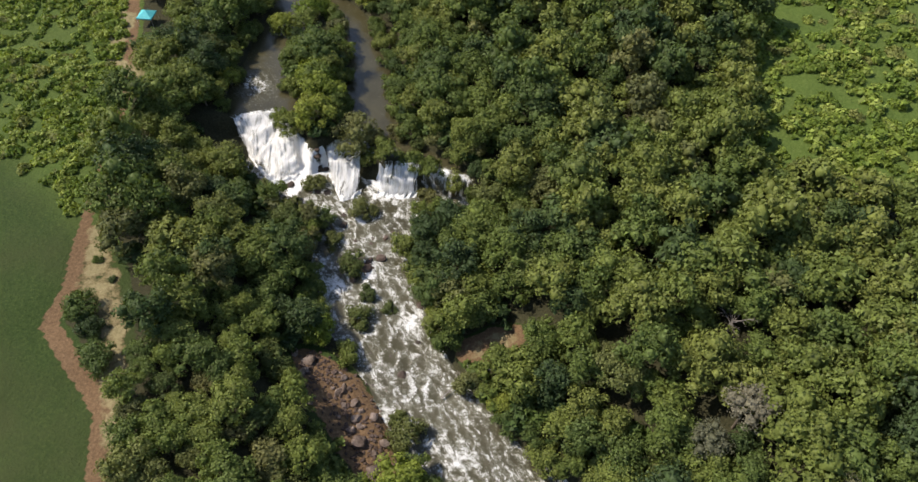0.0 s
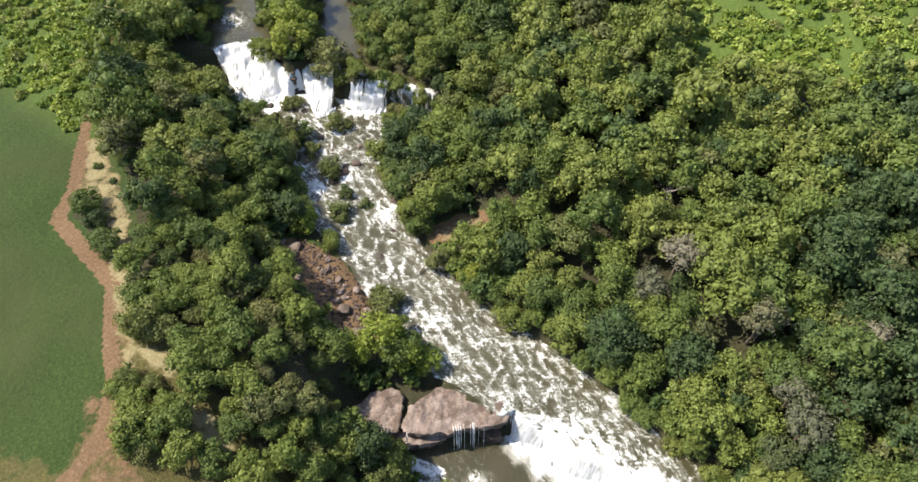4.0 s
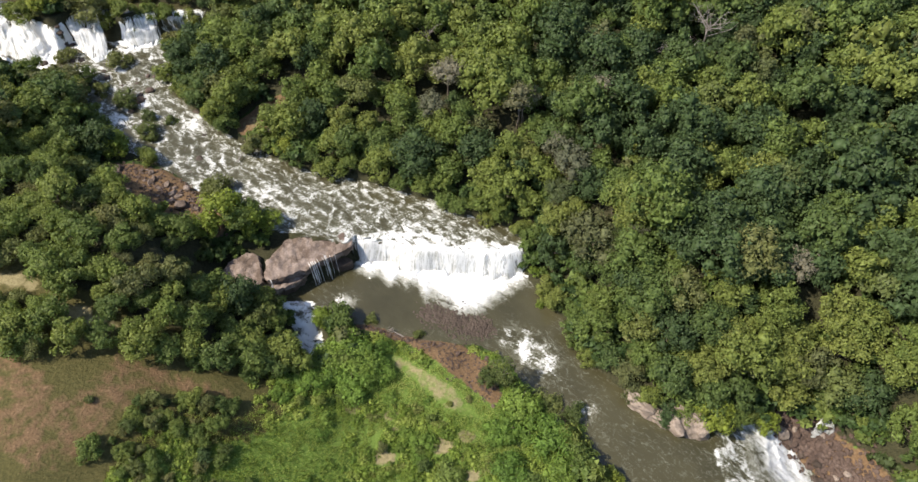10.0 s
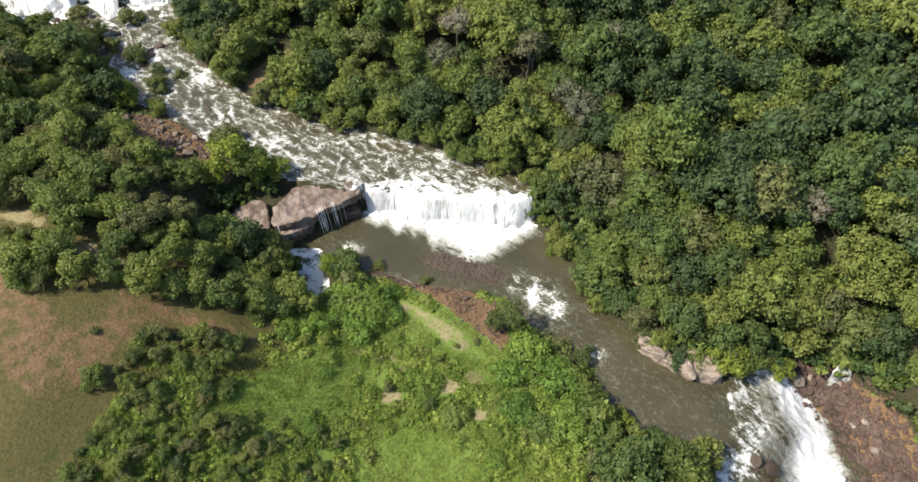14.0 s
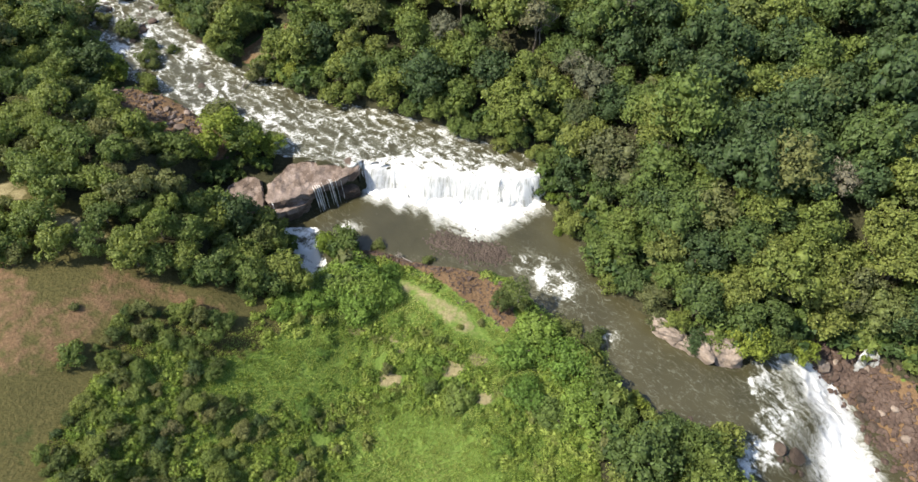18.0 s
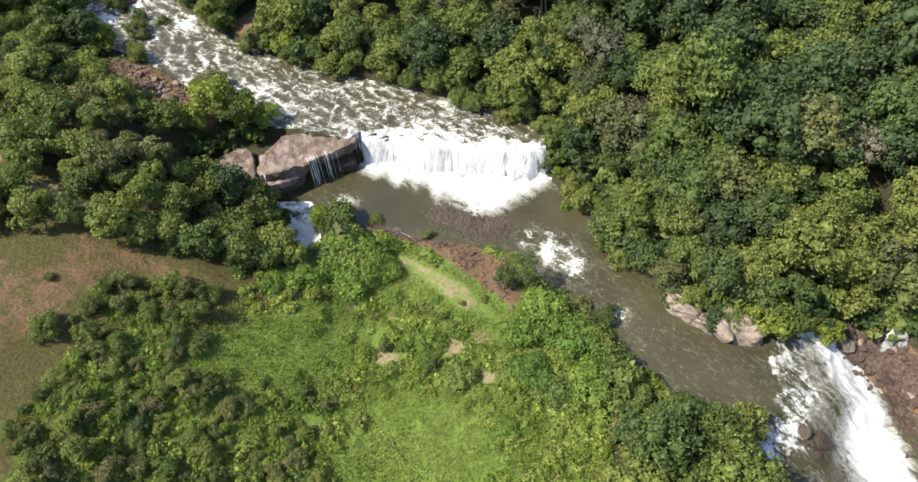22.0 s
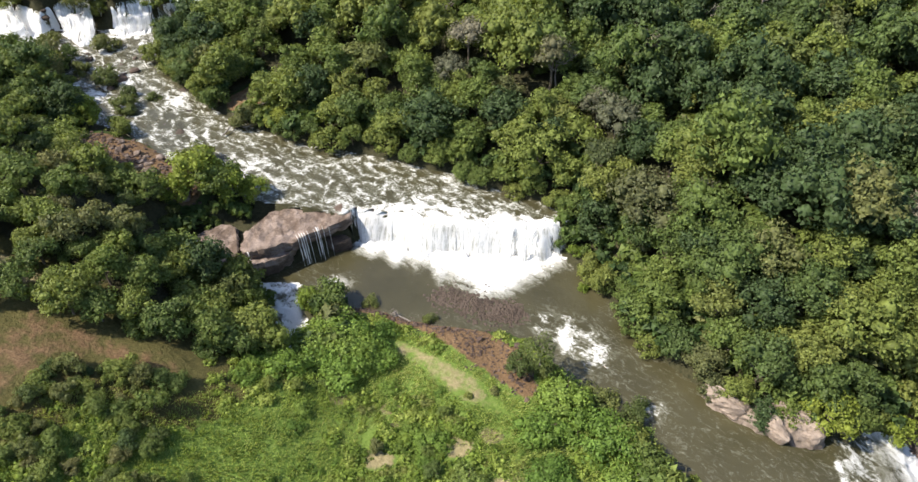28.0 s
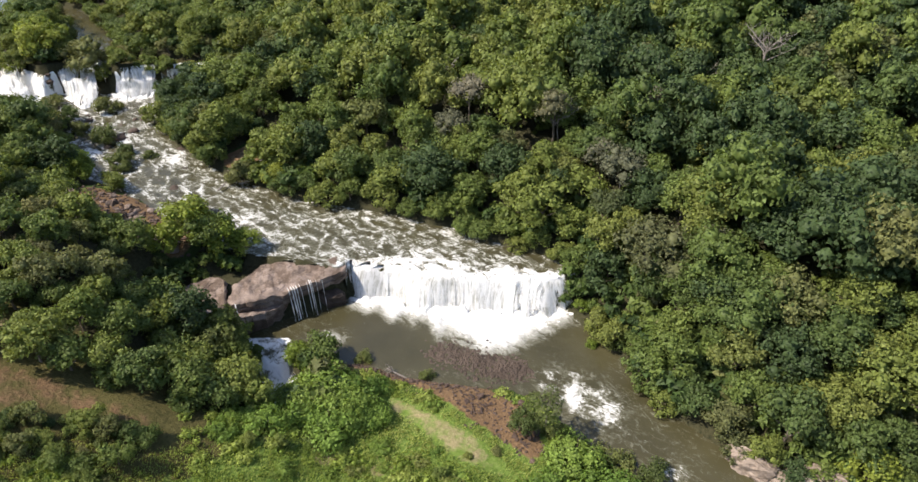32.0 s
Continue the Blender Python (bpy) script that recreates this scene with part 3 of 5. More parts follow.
def strip_mesh(name, G, across, down, full=None):
    """A sheet through a grid of points, which knows how far across and down each one is."""
    m, n = G.shape[:2]
    idx = np.arange(n * m).reshape(m, n)
    q = np.stack([idx[:-1, :-1], idx[1:, :-1], idx[1:, 1:], idx[:-1, 1:]], -1).reshape(-1, 4)
    me = raw_mesh(name, G.reshape(-1, 3), q.ravel(), np.full(len(q), 4), True)
    point_attr(me, "across", across.ravel())
    point_attr(me, "down", down.ravel())
    point_attr(me, "full", np.ones(m * n) if full is None else full.ravel())
    return me


def fray(m, n, side=3.0, foot=0.75):
    """How full a sheet is: it frays at both sides and towards its foot."""
    i, j = np.meshgrid(np.arange(n), np.linspace(0, 1, m))
    edge = np.minimum(i, n - 1 - i)
    return np.clip(edge / side, 0, 1) ** 0.7 * (1 - 0.35 * step(foot, 1.0, j))


def fall(name, label, lip, x0, x1, top, bottom, reach, material, seed, fold=0.3, foot=0.0, taper=1.0, ragged=0.0, thin=None):
    """A sheet of falling water along a lip, folded into strands."""
    xs, ys = along(lip, x0, x1) if x0 is not None else lip
    n, m = len(xs), 19
    r = np.random.RandomState(seed)
    tx, ty = np.gradient(xs), np.gradient(ys)
    ln = np.hypot(tx, ty)
    run = np.cumsum(ln)
    nx, ny = ty / ln, -tx / ln
    k = np.ones(9) / 9
    nx, ny = np.convolve(np.pad(nx, 4, "edge"), k, "valid"), np.convolve(np.pad(ny, 4, "edge"), k, "valid")
    strand = bumps(run, 0 * run, 1.1, seed) * fold * 0.45 + bumps(run, 0 * run, 3.1, seed + 3) * fold
    bulge = 1 + 0.3 * bumps(run, 0 * run, 5.0, seed + 1)
    crest = 0.2 * bumps(run, 0 * run, 3.0, seed + 2) * min(fold * 3, 1)
    back = ragged * (0.5 + 0.8 * bumps(run, 0 * run, 5.5, seed + 5) + 0.12 * bumps(run, 0 * run, 2.2, seed + 6))
    V, A, D = [], [], []
    for j in range(m):
        t = -0.25 + 1.25 * j / (m - 1)
        drop = max(t, 0) ** 1.6
        steps = fold * 0.5 * bumps(run, 0 * run + 7.0 * t * reach, 2.4, seed + 8) * min(reach / 4, 1)
        out = reach * bulge * (t if t > 0 else t * 3.0 / max(reach, 1)) - back * (1 - max(t, 0)) * (t > -0.2) + strand * max(t, 0) * 0.8 + r.normal(size=n) * 0.012
        close = taper + (1 - taper) * max(t, 0) ** 0.6
        px, py = xs.mean() + (xs - xs.mean()) * close, ys.mean() + (ys - ys.mean()) * close
        V.append(np.stack([px + nx * out, py + ny * out, top + 0.1 + crest * (1 - drop) - (top - bottom) * drop + strand * 0.2 * (1 - drop) + steps + r.normal(size=n) * 0.012], -1))
        A.append(run + seed * 3.1 + 0.25 * bumps(run, 0 * run + 5 * t, 2.0, seed + 9))
        D.append(np.full(n, t * math.hypot(reach, top - bottom)))
    G, A, D = np.array(V), np.array(A), np.array(D)
    t = tagged(new(name), label, "waterfall", "waterfalls")
    part("curtain", strip_mesh("curtain", G, A, D, fray(m, n, min(3.0, n / 3)) * (1.0 if thin is None else 1 - 0.42 * thin(G[..., 0], G[..., 1]))), material, t)
    for _ in range(int((n - 12) / 9)):
        # single strands that stand out from the sheet
        a = r.randint(2, n - 6)
        w, j0 = r.randint(3, 6), r.randint(3, 7)
        S = G[j0:, a:a + w] + np.array([nx[a], ny[a], 0.0]) * (np.linspace(0.0, r.uniform(0.1, 0.35), m - j0)[:, None, None])
        part("strand", strip_mesh("strand", S, A[j0:, a:a + w] + 9, D[j0:, a:a + w]), material, t)
    if n > 20:
        # froth heaped where the water lands
        F = []
        for jj in range(11):
            o = reach * bulge * 0.88 + (jj - 3) * 0.42
            lump = np.convolve(r.normal(size=n + 4), [0.1, 0.2, 0.4, 0.2, 0.1], "valid")
            h = math.exp(-((jj - 3.2) / 2.9) ** 2)
            F.append(np.stack([xs + nx * o + lump * 0.2, ys + ny * o + lump * 0.2, foot - 0.3 + h * (0.4 + 0.6 * lump + 0.3 * bumps(xs, ys, 1.3, seed + jj))], -1))
        F = np.array(F)
        part("froth", strip_mesh("froth", F, np.zeros(F.shape[:2]), np.zeros(F.shape[:2])), M_FROTH, t)
    return t


def cascade(label, top, bottom, z0, z1, power, seed, lumps, cols=56, rows=34):
    """Water breaking down a rock slope, from a line of points above to one below."""
    def even(line, n):
        p = np.array(line, float)
        d = np.concatenate([[0], np.cumsum(np.hypot(*np.diff(p, axis=0).T))])
        q = np.linspace(0, d[-1], n)
        return np.stack([np.interp(q, d, p[:, 0]), np.interp(q, d, p[:, 1])], -1), q
    a, run = even(top, cols)
    b, _ = even(bottom, cols)
    v = np.linspace(-0.1, 1.06, rows)[:, None]
    w = np.clip(v, 0, 1)
    xy = a[None] + (b - a)[None] * v[..., None]
    x, y = xy[..., 0], xy[..., 1]
    # each strand lands on steps of its own
    tread = 0.05 * np.sin(w * 19 + 2.2 * bumps(run[None] + 0 * v, 0 * x, 5.0, seed)) * np.sin(np.pi * w)
    z = z0 + 0.15 - (z0 - z1) * np.clip(w ** power + tread, 0, 1.02)
    rough = lumps * (0.25 + np.sin(np.pi * w))
    z = z + rough * (0.55 * bumps(x, y, 2.6, seed + 1) + 0.45 * bumps(x, y * 0.6, 0.9, seed + 2)) - 0.5 * step(1.0, 1.06, v)
    G = np.stack([x, y, z], -1)
    A, D = run[None] + 0 * v + 0.3 * bumps(x, y, 2.5, seed + 3), v * np.linalg.norm(b - a, axis=1)[None]
    full = fray(rows, cols, 9.0, 0.7) * (1 - 0.45 * step(0.0, 0.8, bumps(x, y, 3.0, seed + 4))) * (0.7 + 0.3 * step(0.0, 0.2, v))
    t = tagged(new("waterfall"), label, "waterfall", "waterfalls")
    part("curtain", strip_mesh("curtain", G, A, D, full), M_FALL, t)
    r = np.random.RandomState(seed)
    for _ in range(9):
        i, j = r.randint(3, cols - 8), r.randint(4, rows // 2)
        h, wd = r.randint(7, rows // 2), r.randint(3, 6)
        S = G[j:j + h, i:i + wd] + np.array([0, -0.15, 0.22]) * np.sin(np.linspace(0, np.pi, len(G[j:j + h])))[:, None, None]
        part("strand", strip_mesh("strand", S, A[j:j + h, i:i + wd] + 9, D[j:j + h, i:i + wd], fray(*S.shape[:2], 1.5)), M_FALL, t)
    # spray heaped at the foot
    F = []
    for k in range(7):
        lump = np.convolve(r.normal(size=cols + 4), [0.1, 0.2, 0.4, 0.2, 0.1], "valid")
        q = b + (b - a) / np.linalg.norm(b - a, axis=1)[:, None] * (k - 3) * 0.4
        F.append(np.stack([q[:, 0] + lump * 0.25, q[:, 1] + lump * 0.25, z1 - 0.25 + math.exp(-((k - 2.6) / 1.9) ** 2) * (0.6 + 0.5 * lump)], -1))
    F = np.array(F)
    part("froth", strip_mesh("froth", F, np.zeros(F.shape[:2]), np.zeros(F.shape[:2])), M_FROTH, t)


fall("waterfall", "wide white curtain of water dropping off a rock lip", LIP_2, 0.5, 30.8, -0.55, -5.5, 2.1, M_FALL, 61, 0.16, -4.8, 1.0, 0.9, lambda x, y: step(22.2, 23.2, x))
cascade("white water tumbling down a broad stepped rock slope", [(-83, 47.5), (-80, 49.2), (-77, 51.8), (-74.8, 52.6), (-72, 50.3), (-67.5, 47.4)], [(-77.5, 44.6), (-74, 42.6), (-70.3, 40.8), (-67.2, 40.4), (-65.6, 42.6), (-64.6, 44.8)], 8.3, 3.9, 1.05, 62, 0.42)
cascade("white waterfall plunging between leafy islets", [(-62.3, 48.4), (-60.6, 52), (-59.3, 54.6), (-57.6, 54.6), (-56, 52)], [(-60, 46.2), (-58, 44.6), (-55.2, 42.2), (-53.6, 43.2), (-52.8, 45.2)], 8.3, 3.7, 1.35, 63, 0.34)
cascade("white waterfall dropping off a ledge into mist", [(-51, 49.5), (-48.8, 50.4), (-46, 51.8), (-42.6, 52.4)], [(-50, 46.4), (-47.8, 46.9), (-45.5, 47.8), (-42.8, 49.6)], 8.3, 3.6, 1.5, 64, 0.22)
for x0, x1 in ((-39.2, -38.5), (-38.2, -37.2), (-36.9, -36.5), (-36.2, -35.2), (-34.8, -34.4)):
    fall("waterfall", "small side waterfall in thin separate strands", LIP_1, x0, x1, 8.1, 3.6, 1.0, M_FALLTHIN, 65 + int(x0), 0.2, 3.5, 0.5)
for x0, w in ((-6.5, 0.22), (-6.2, 0.34), (-5.9, 0.3), (-5.6, 0.26), (-5.1, 0.12), (-4.3, 0.13), (-4.05, 0.28), (-3.8, 0.2), (-3.2, 0.1), (-2.5, 0.13), (-12.6, 0.4)):
    fall("waterfall", "thin veil of water spilling off the ledge rock", VEIL, x0, x0 + w, -0.35, -5.1, 0.8 + 1.0 * w, M_FALLTHIN, 390 + int(x0 * 10), 0.1, 0.0, 0.5, 0.0, lambda x, y: 0 * x + 0.55)


# a side stream that splays over the red rock face
ps = np.linspace(74.3, 77.4, 19)
fall("waterfall", "thin side stream lacing over a dark rock face", (ps, -31.5 - 0.12 * (ps - 75) + 0.3 * np.sin(ps * 3)), None, None, -7.3, -10.5, 2.3, M_LACE, 73, 0.3, -10.6, 0.75, 0.5)


# ---- trees ----
def unit(v):
    return v / np.maximum(np.linalg.norm(v, axis=-1, keepdims=True), 1e-9)


ICO = None


def ico():
    global ICO
    if ICO is None:
        bm = bmesh.new()
        bmesh.ops.create_icosphere(bm, subdivisions=1, radius=1.0)
        ICO = (np.array([v.co[:] for v in bm.verts]), np.array([[v.index for v in f.verts] for f in bm.faces]))
        bm.free()
    return ICO


# a rough eight-sided lump for the inside of each leaf clump
CORE = (1.2 * np.array([(1, 0, 0), (-1, 0, 0), (0, 1, 0), (0, -1, 0), (0, 0, 1), (0, 0, -1)], float), np.array([(0, 2, 4), (2, 1, 4), (1, 3, 4), (3, 0, 4), (2, 0, 5), (1, 2, 5), (3, 1, 5), (0, 3, 5)]))


def crown_arrays(seed, radius, height, blobs, leaves, size, base=0.0, squash=0.8, core=0.62):
    """Small leaf sprays on a lumpy crown: vertices, triangles of the leaves, triangles of the dim inside."""
    r = np.random.RandomState(seed)
    blobs = int(blobs * 1.5)
    g = unit(r.normal(size=(blobs, 3)))
    g[:, 2] = np.abs(g[:, 2]) * 1.1 - 0.25
    g = unit(g) * r.uniform(0.4, 0.8, (blobs, 1))
    g[0] = (0, 0, 0.35)
    c = g * (radius, radius, height)
    br = radius * r.uniform(0.2, 0.42, blobs)
    br[0] = 0.45 * radius
    share = br ** 2 / (br ** 2).sum()
    pts, nrm = [], []
    for i in range(blobs):
        count = int(leaves * blobs * 1.08 * share[i]) + 2
        n = unit(r.normal(size=(count * 2, 3)) + unit(c[i] + (0, 0, 0.3 * height)) * 0.8)
        p = c[i] + n * br[i] * (1, 1, squash) * r.uniform(0.72, 1.18, (len(n), 1))
        inside = np.zeros(len(p), bool)
        for j in range(blobs):
            if j != i:
                inside |= np.linalg.norm((p - c[j]) / (1, 1, squash), axis=1) < br[j] * 0.8
        pts.append(p[~inside][:count])
        nrm.append(n[~inside][:count])
    p, n = np.concatenate(pts), np.concatenate(nrm)
    n = unit(n + r.normal(size=n.shape) * 0.62 + (0, 0, 0.25))
    t = unit(np.cross(n, r.normal(size=n.shape)))
    b = np.cross(n, t)
    sz = 0.9 * size * r.uniform(0.6, 1.4, (len(p), 1))
    tri = np.stack([p - t * sz * 0.75 - b * sz * 0.4, p + t * sz * 0.75 - b * sz * 0.4, p + b * sz * 0.95 - n * sz * 0.25], 1)
    iv, iface = CORE
    cv = np.concatenate([c[i] + iv * r.uniform(0.7, 1.12, (len(iv), 1)) * br[i] * (core + 0.04) * (1, 1, squash) for i in range(blobs)])
    ct = np.concatenate([iface + i * len(iv) for i in range(blobs)])
    V = np.concatenate([tri.reshape(-1, 3), cv])
    V[:, 2] += base
    return V, np.arange(len(p) * 3).reshape(-1, 3), ct + len(p) * 3


def crown_mesh(name, material, *args, **kw):
    V, q, t = crown_arrays(*args, **kw)
    me = raw_mesh(name, V, np.concatenate([q.ravel(), t.ravel()]), [3] * (len(q) + len(t)), False, True)
    me.materials.append(material)
    return me


def trunk_mesh(name, seed, height, radius, limbs, reach, material, twigs=0):
    """A tapered, slightly bent trunk with limbs that fork."""
    r = random.Random(seed)
    bm = bmesh.new()

    def tube(pts, r0, r1, sides):
        rings = []
        for i, p in enumerate(pts):
            d = (pts[min(i + 1, len(pts) - 1)] - pts[max(i - 1, 0)]).normalized()
            a = d.orthogonal().normalized()
            b = d.cross(a)
            rad = r0 + (r1 - r0) * i / (len(pts) - 1)
            rings.append([bm.verts.new(p + (a * math.cos(k * 6.283 / sides) + b * math.sin(k * 6.283 / sides)) * rad) for k in range(sides)])
        for u, v in zip(rings, rings[1:]):
            for k in range(sides):
                bm.faces.new((u[k], u[(k + 1) % sides], v[(k + 1) % sides], v[k]))
        bm.faces.new(rings[-1])

    def bent(a, b, n, wob):
        return [a.lerp(b, i / n) + Vector((r.uniform(-wob, wob), r.uniform(-wob, wob), 0)) * (0 < i < n) for i in range(n + 1)]

    top = Vector((r.uniform(-0.4, 0.4), r.uniform(-0.4, 0.4), height))
    tube(bent(Vector((0, 0, -0.6)), top, 4, 0.12 * height / 6), radius, radius * 0.45, 7)
    for i in range(limbs):
        a = i * 6.283 / limbs + r.uniform(-0.4, 0.4)
        start = top * r.uniform(0.55, 0.95)
        end = start + Vector((math.cos(a) * reach * r.uniform(0.6, 1), math.sin(a) * reach * r.uniform(0.6, 1), reach * r.uniform(0.4, 0.9)))
        tube(bent(start, end, 3, 0.15), radius * 0.45, radius * 0.14, 5)
        for j in range(twigs):
            s2 = start.lerp(end, r.uniform(0.35, 0.95))
            e2 = s2 + Vector((r.uniform(-1, 1), r.uniform(-1, 1), r.uniform(0.1, 1))) * reach * 0.5
            tube([s2, s2.lerp(e2, 0.5) + Vector((r.uniform(-.1, .1), r.uniform(-.1, .1), 0)), e2], radius * 0.18, radius * 0.05, 4)
    me = bpy.data.meshes.new(name)
    bm.to_mesh(me)
    bm.free()
    me.materials.append(material)
    return me


def make_tree(name, label, group, seed, radius, height, rise, material, blobs=13, leaves=46, size=0.42):
    """A tree at the origin: trunk with limbs, and a crown of leaf clumps."""
    t = tagged(new(name), label, "tree", group)
    part("trunk", trunk_mesh("trunk", seed, rise, 0.05 * radius + 0.06, 4, radius * 0.6, M_BARK), None, t)
    part("crown", crown_mesh("crown", material, seed, radius, height, blobs, leaves, size, base=rise + height * 0.25), None, t)
    return t


KINDS = [make_tree("forest_tree", "broad-crowned green forest tree on the river bank", "river bank trees", 10 + i, 3.5 + 0.28 * i, 4.0 + 0.25 * (i % 3), 2.5 + 0.5 * (i % 3), M_LEAF, 14 + i, 76, 0.25) for i in range(6)]
LIMES = [make_tree("forest_tree", "yellow-green leafy tree beside the river", "river bank trees", 30 + i, 3.2 + 0.5 * i, 3.3, 1.8, M_LIME, 14, 84, 0.22) for i in range(3)]
GREYS = [make_tree("forest_tree", "grey-brown tree with thin fading leaves", "river bank trees", 40 + i, 3.8, 3.0, 6.0, M_GREY, 12, 60, 0.2) for i in range(2)]
OLIVES = [make_tree("bush", "olive-green bush growing among the rapids", "bushes in the river", 50 + i, 2.6, 2.2, 1.2, M_OLIVE, 11, 72, 0.19) for i in range(3)]
EDGES = [make_tree("bank_tree", "low leafy tree leaning out over the water", "water's edge trees", 80 + i, 3.3, 3.2, 0.7, M_LEAF, 13, 76, 0.23) for i in range(4)]
M_BUSH = foliage("leaves_bushes", ((0.085, 0.145, 0.028), (0.114, 0.18, 0.033), (0.146, 0.205, 0.042)), "object")
M_SCRUB = foliage("leaves_scrub", ((0.076, 0.108, 0.03), (0.108, 0.142, 0.033), (0.138, 0.166, 0.04)), "object")
SCRUB = [make_tree("scrub_tree", "rounded olive-green tree on the river bank", "scrub trees", 90 + i, 2.7 + 0.2 * i, 2.9 + 0.3 * (i % 2), 1.6 + 0.4 * (i % 3), M_SCRUB, 15, 72, 0.2) for i in range(5)]
BUSHES = [make_tree("bush", "dense round green bush on open ground", "bushes in the clearing", 55 + i, 2.7, 1.9, 0.5, M_LEAF, 13, 84, 0.17) for i in range(3)]

FRESH = [make_tree("bush", "spreading fresh-green bush in tall grass", "bushes in the clearing", 58 + i, 3.1, 1.35, 0.3, M_BUSH, 15, 90, 0.16) for i in range(3)]


def make_spindly():
    t = tagged(new("bank_tree"), "spindly tree with a bare leaning trunk on the muddy shore", "tree", "water's edge trees")
    part("trunk", trunk_mesh("trunk", 95, 3.4, 0.11, 6, 2.2, M_DEAD, 3), None, t)
    part("crown", crown_mesh("crown", M_OLIVE, 96, 2.5, 1.9, 12, 52, 0.17, base=3.9, core=0.2), None, t)
    return t


SPINDLY = make_spindly()


def make_dead(seed, size):
    t = tagged(new("dead_tree"), "leafless bleached tree standing above the canopy", "dead tree", "dead trees")
    part("trunk", trunk_mesh("trunk", seed, size * 0.8, 0.24, 9, size * 0.5, M_DEAD, 6), None, t)
    return t


DEAD = [make_dead(70 + i, 9.0 + i) for i in range(2)]
rng = np.random.RandomState(7)
used = {}


def plant(kind, x, y, scale, turn=None, sink=0.25):
    """Sets one of a kind on the ground; the first use is the model itself."""
    z = float(land(np.array([x]), np.array([y]))[0]) - sink
    m = pose(x, y, z, 0, 0, rng.uniform(0, 360) if turn is None else turn)
    if kind not in used:
        used[kind] = True
        kind.matrix_basis = m @ Matrix.Diagonal((scale, scale, scale, 1))
        return kind
    c = copy_thing(kind, m)
    c.scale = (scale, scale, scale)
    return c


# trees and bushes that stand out singly
PLACED = []


def place(kinds, i, x, y, scale):
    PLACED.append((x, y, 2.6 * scale))
    return plant(kinds[i % len(kinds)], x, y, scale)


for i, (x, y, sc) in enumerate([(-65.3, 51.5, 1.35), (-67.5, 58, 1.25), (-72, 63, 1.1), (-77, 69, 0.9), (-89, 76, 1.0), (-86, 82, 1.0), (-21, 1.2, 1.25), (-17.4, 1.4, 1.0), (-14, 2, 0.7), (-23.6, -1.2, 0.9), (40.5, -41, 0.45), (31.8, -5.6, 0.32), (32.5, -11.5, 0.3), (-4.0, -14, 0.62)]):
    place(LIMES, i, x, y, sc)
for i, (x, y, sc) in enumerate([(-61, 43, 0.9), (-53.6, 54, 0.95), (-51.5, 57, 0.8), (-46.5, 56.5, 0.7), (-43, 57, 1.0), (-40, 56.5, 0.7), (-36, 58, 0.9), (-50, 41, 1.1), (-41, 49, 0.9), (-46, 30.5, 1.0), (-36.5, 26, 0.6), (-51.5, 33.5, 0.8), (-54.5, 29.5, 1.2), (-40, 22.3, 1.0), (-41, 27, 0.7), (-57, 35, 0.9), (-59.5, 32, 1.2), (-24, 8.3, 1.15), (-26.5, 10.5, 0.6), (4, -14.2, 0.5), (12, -17.2, 0.4), (-13.5, -15.5, 1.3), (-24.4, -5.5, 0.5), (-25.6, -9, 0.55), (-27.5, -7, 0.6), (-23.5, -11.5, 0.7), (36, -31, 0.8)]):
    place(OLIVES, i, x, y, sc)
for i, (x, y, sc) in enumerate([(-73, 2, 1.2), (-70, 0, 0.8), (-65, -3, 1.15), (-47, -22, 1.0), (-41, -27, 1.15), (-51.5, -14, 0.6), (-80, 13.5, 0.45), (-78, 10, 0.35), (-73.5, 8, 0.3), (-31, -34, 0.3), (-29, -40.5, 0.75), (40, -47, 1.2), (44, -43.5, 0.8), (44.5, -50, 1.1), (38, -44, 0.9), (-12, -27, 0.8), (-19, -26.5, 0.8)]):
    place(BUSHES, i, x, y, sc)
for i, (x, y, sc) in enumerate([(0.8, -19, 0.95), (3, -24.5, 1.25), (-1.5, -26.5, 1.0), (-2.4, -20.5, 0.9), (0.6, -21.2, 1.25), (3.6, -21.4, 1.1), (-1, -23.6, 1.25), (2.6, -27.2, 1.1), (5.4, -24.4, 0.9), (-3.4, -24, 0.95), (-4.5, -28, 0.9), (6, -20.4, 0.7), (-8, -27.5, 0.6), (28, -30, 1.2), (32, -29, 0.9), (25, -34, 1.0), (32, -36, 1.25), (29, -33.5, 1.0), (36.5, -34, 0.7), (25.5, -40, 1.0), (33, -44, 1.2), (29, -43, 1.0), (17, -41, 0.8), (13, -36, 0.7), (8, -29, 0.5), (22, -48, 0.6), (-8, -30, 0.6), (33, -40, 1.0), (6, -25, 0.8), (1, -22.5, 1.25)]):
    place(FRESH, i, x, y, sc)
for i, (x, y, sc) in enumerate([(-12.8, -13, 0.85), (-16.6, -14, 0.92), (-19.6, -13.2, 0.8)]):
    place(KINDS, i, x, y, sc)
PLACED.extend([(25.2, -25.8, 2.5), (23.4, -25.2, 1.6)])
plant(SPINDLY, 25.2, -25.8, 1.0, 40)
plant(OLIVES[0], 22.9, -26.2, 0.75)
plant(OLIVES[1], 26.6, -26.8, 0.6)
r_low = np.random.RandomState(19)
scrub = []
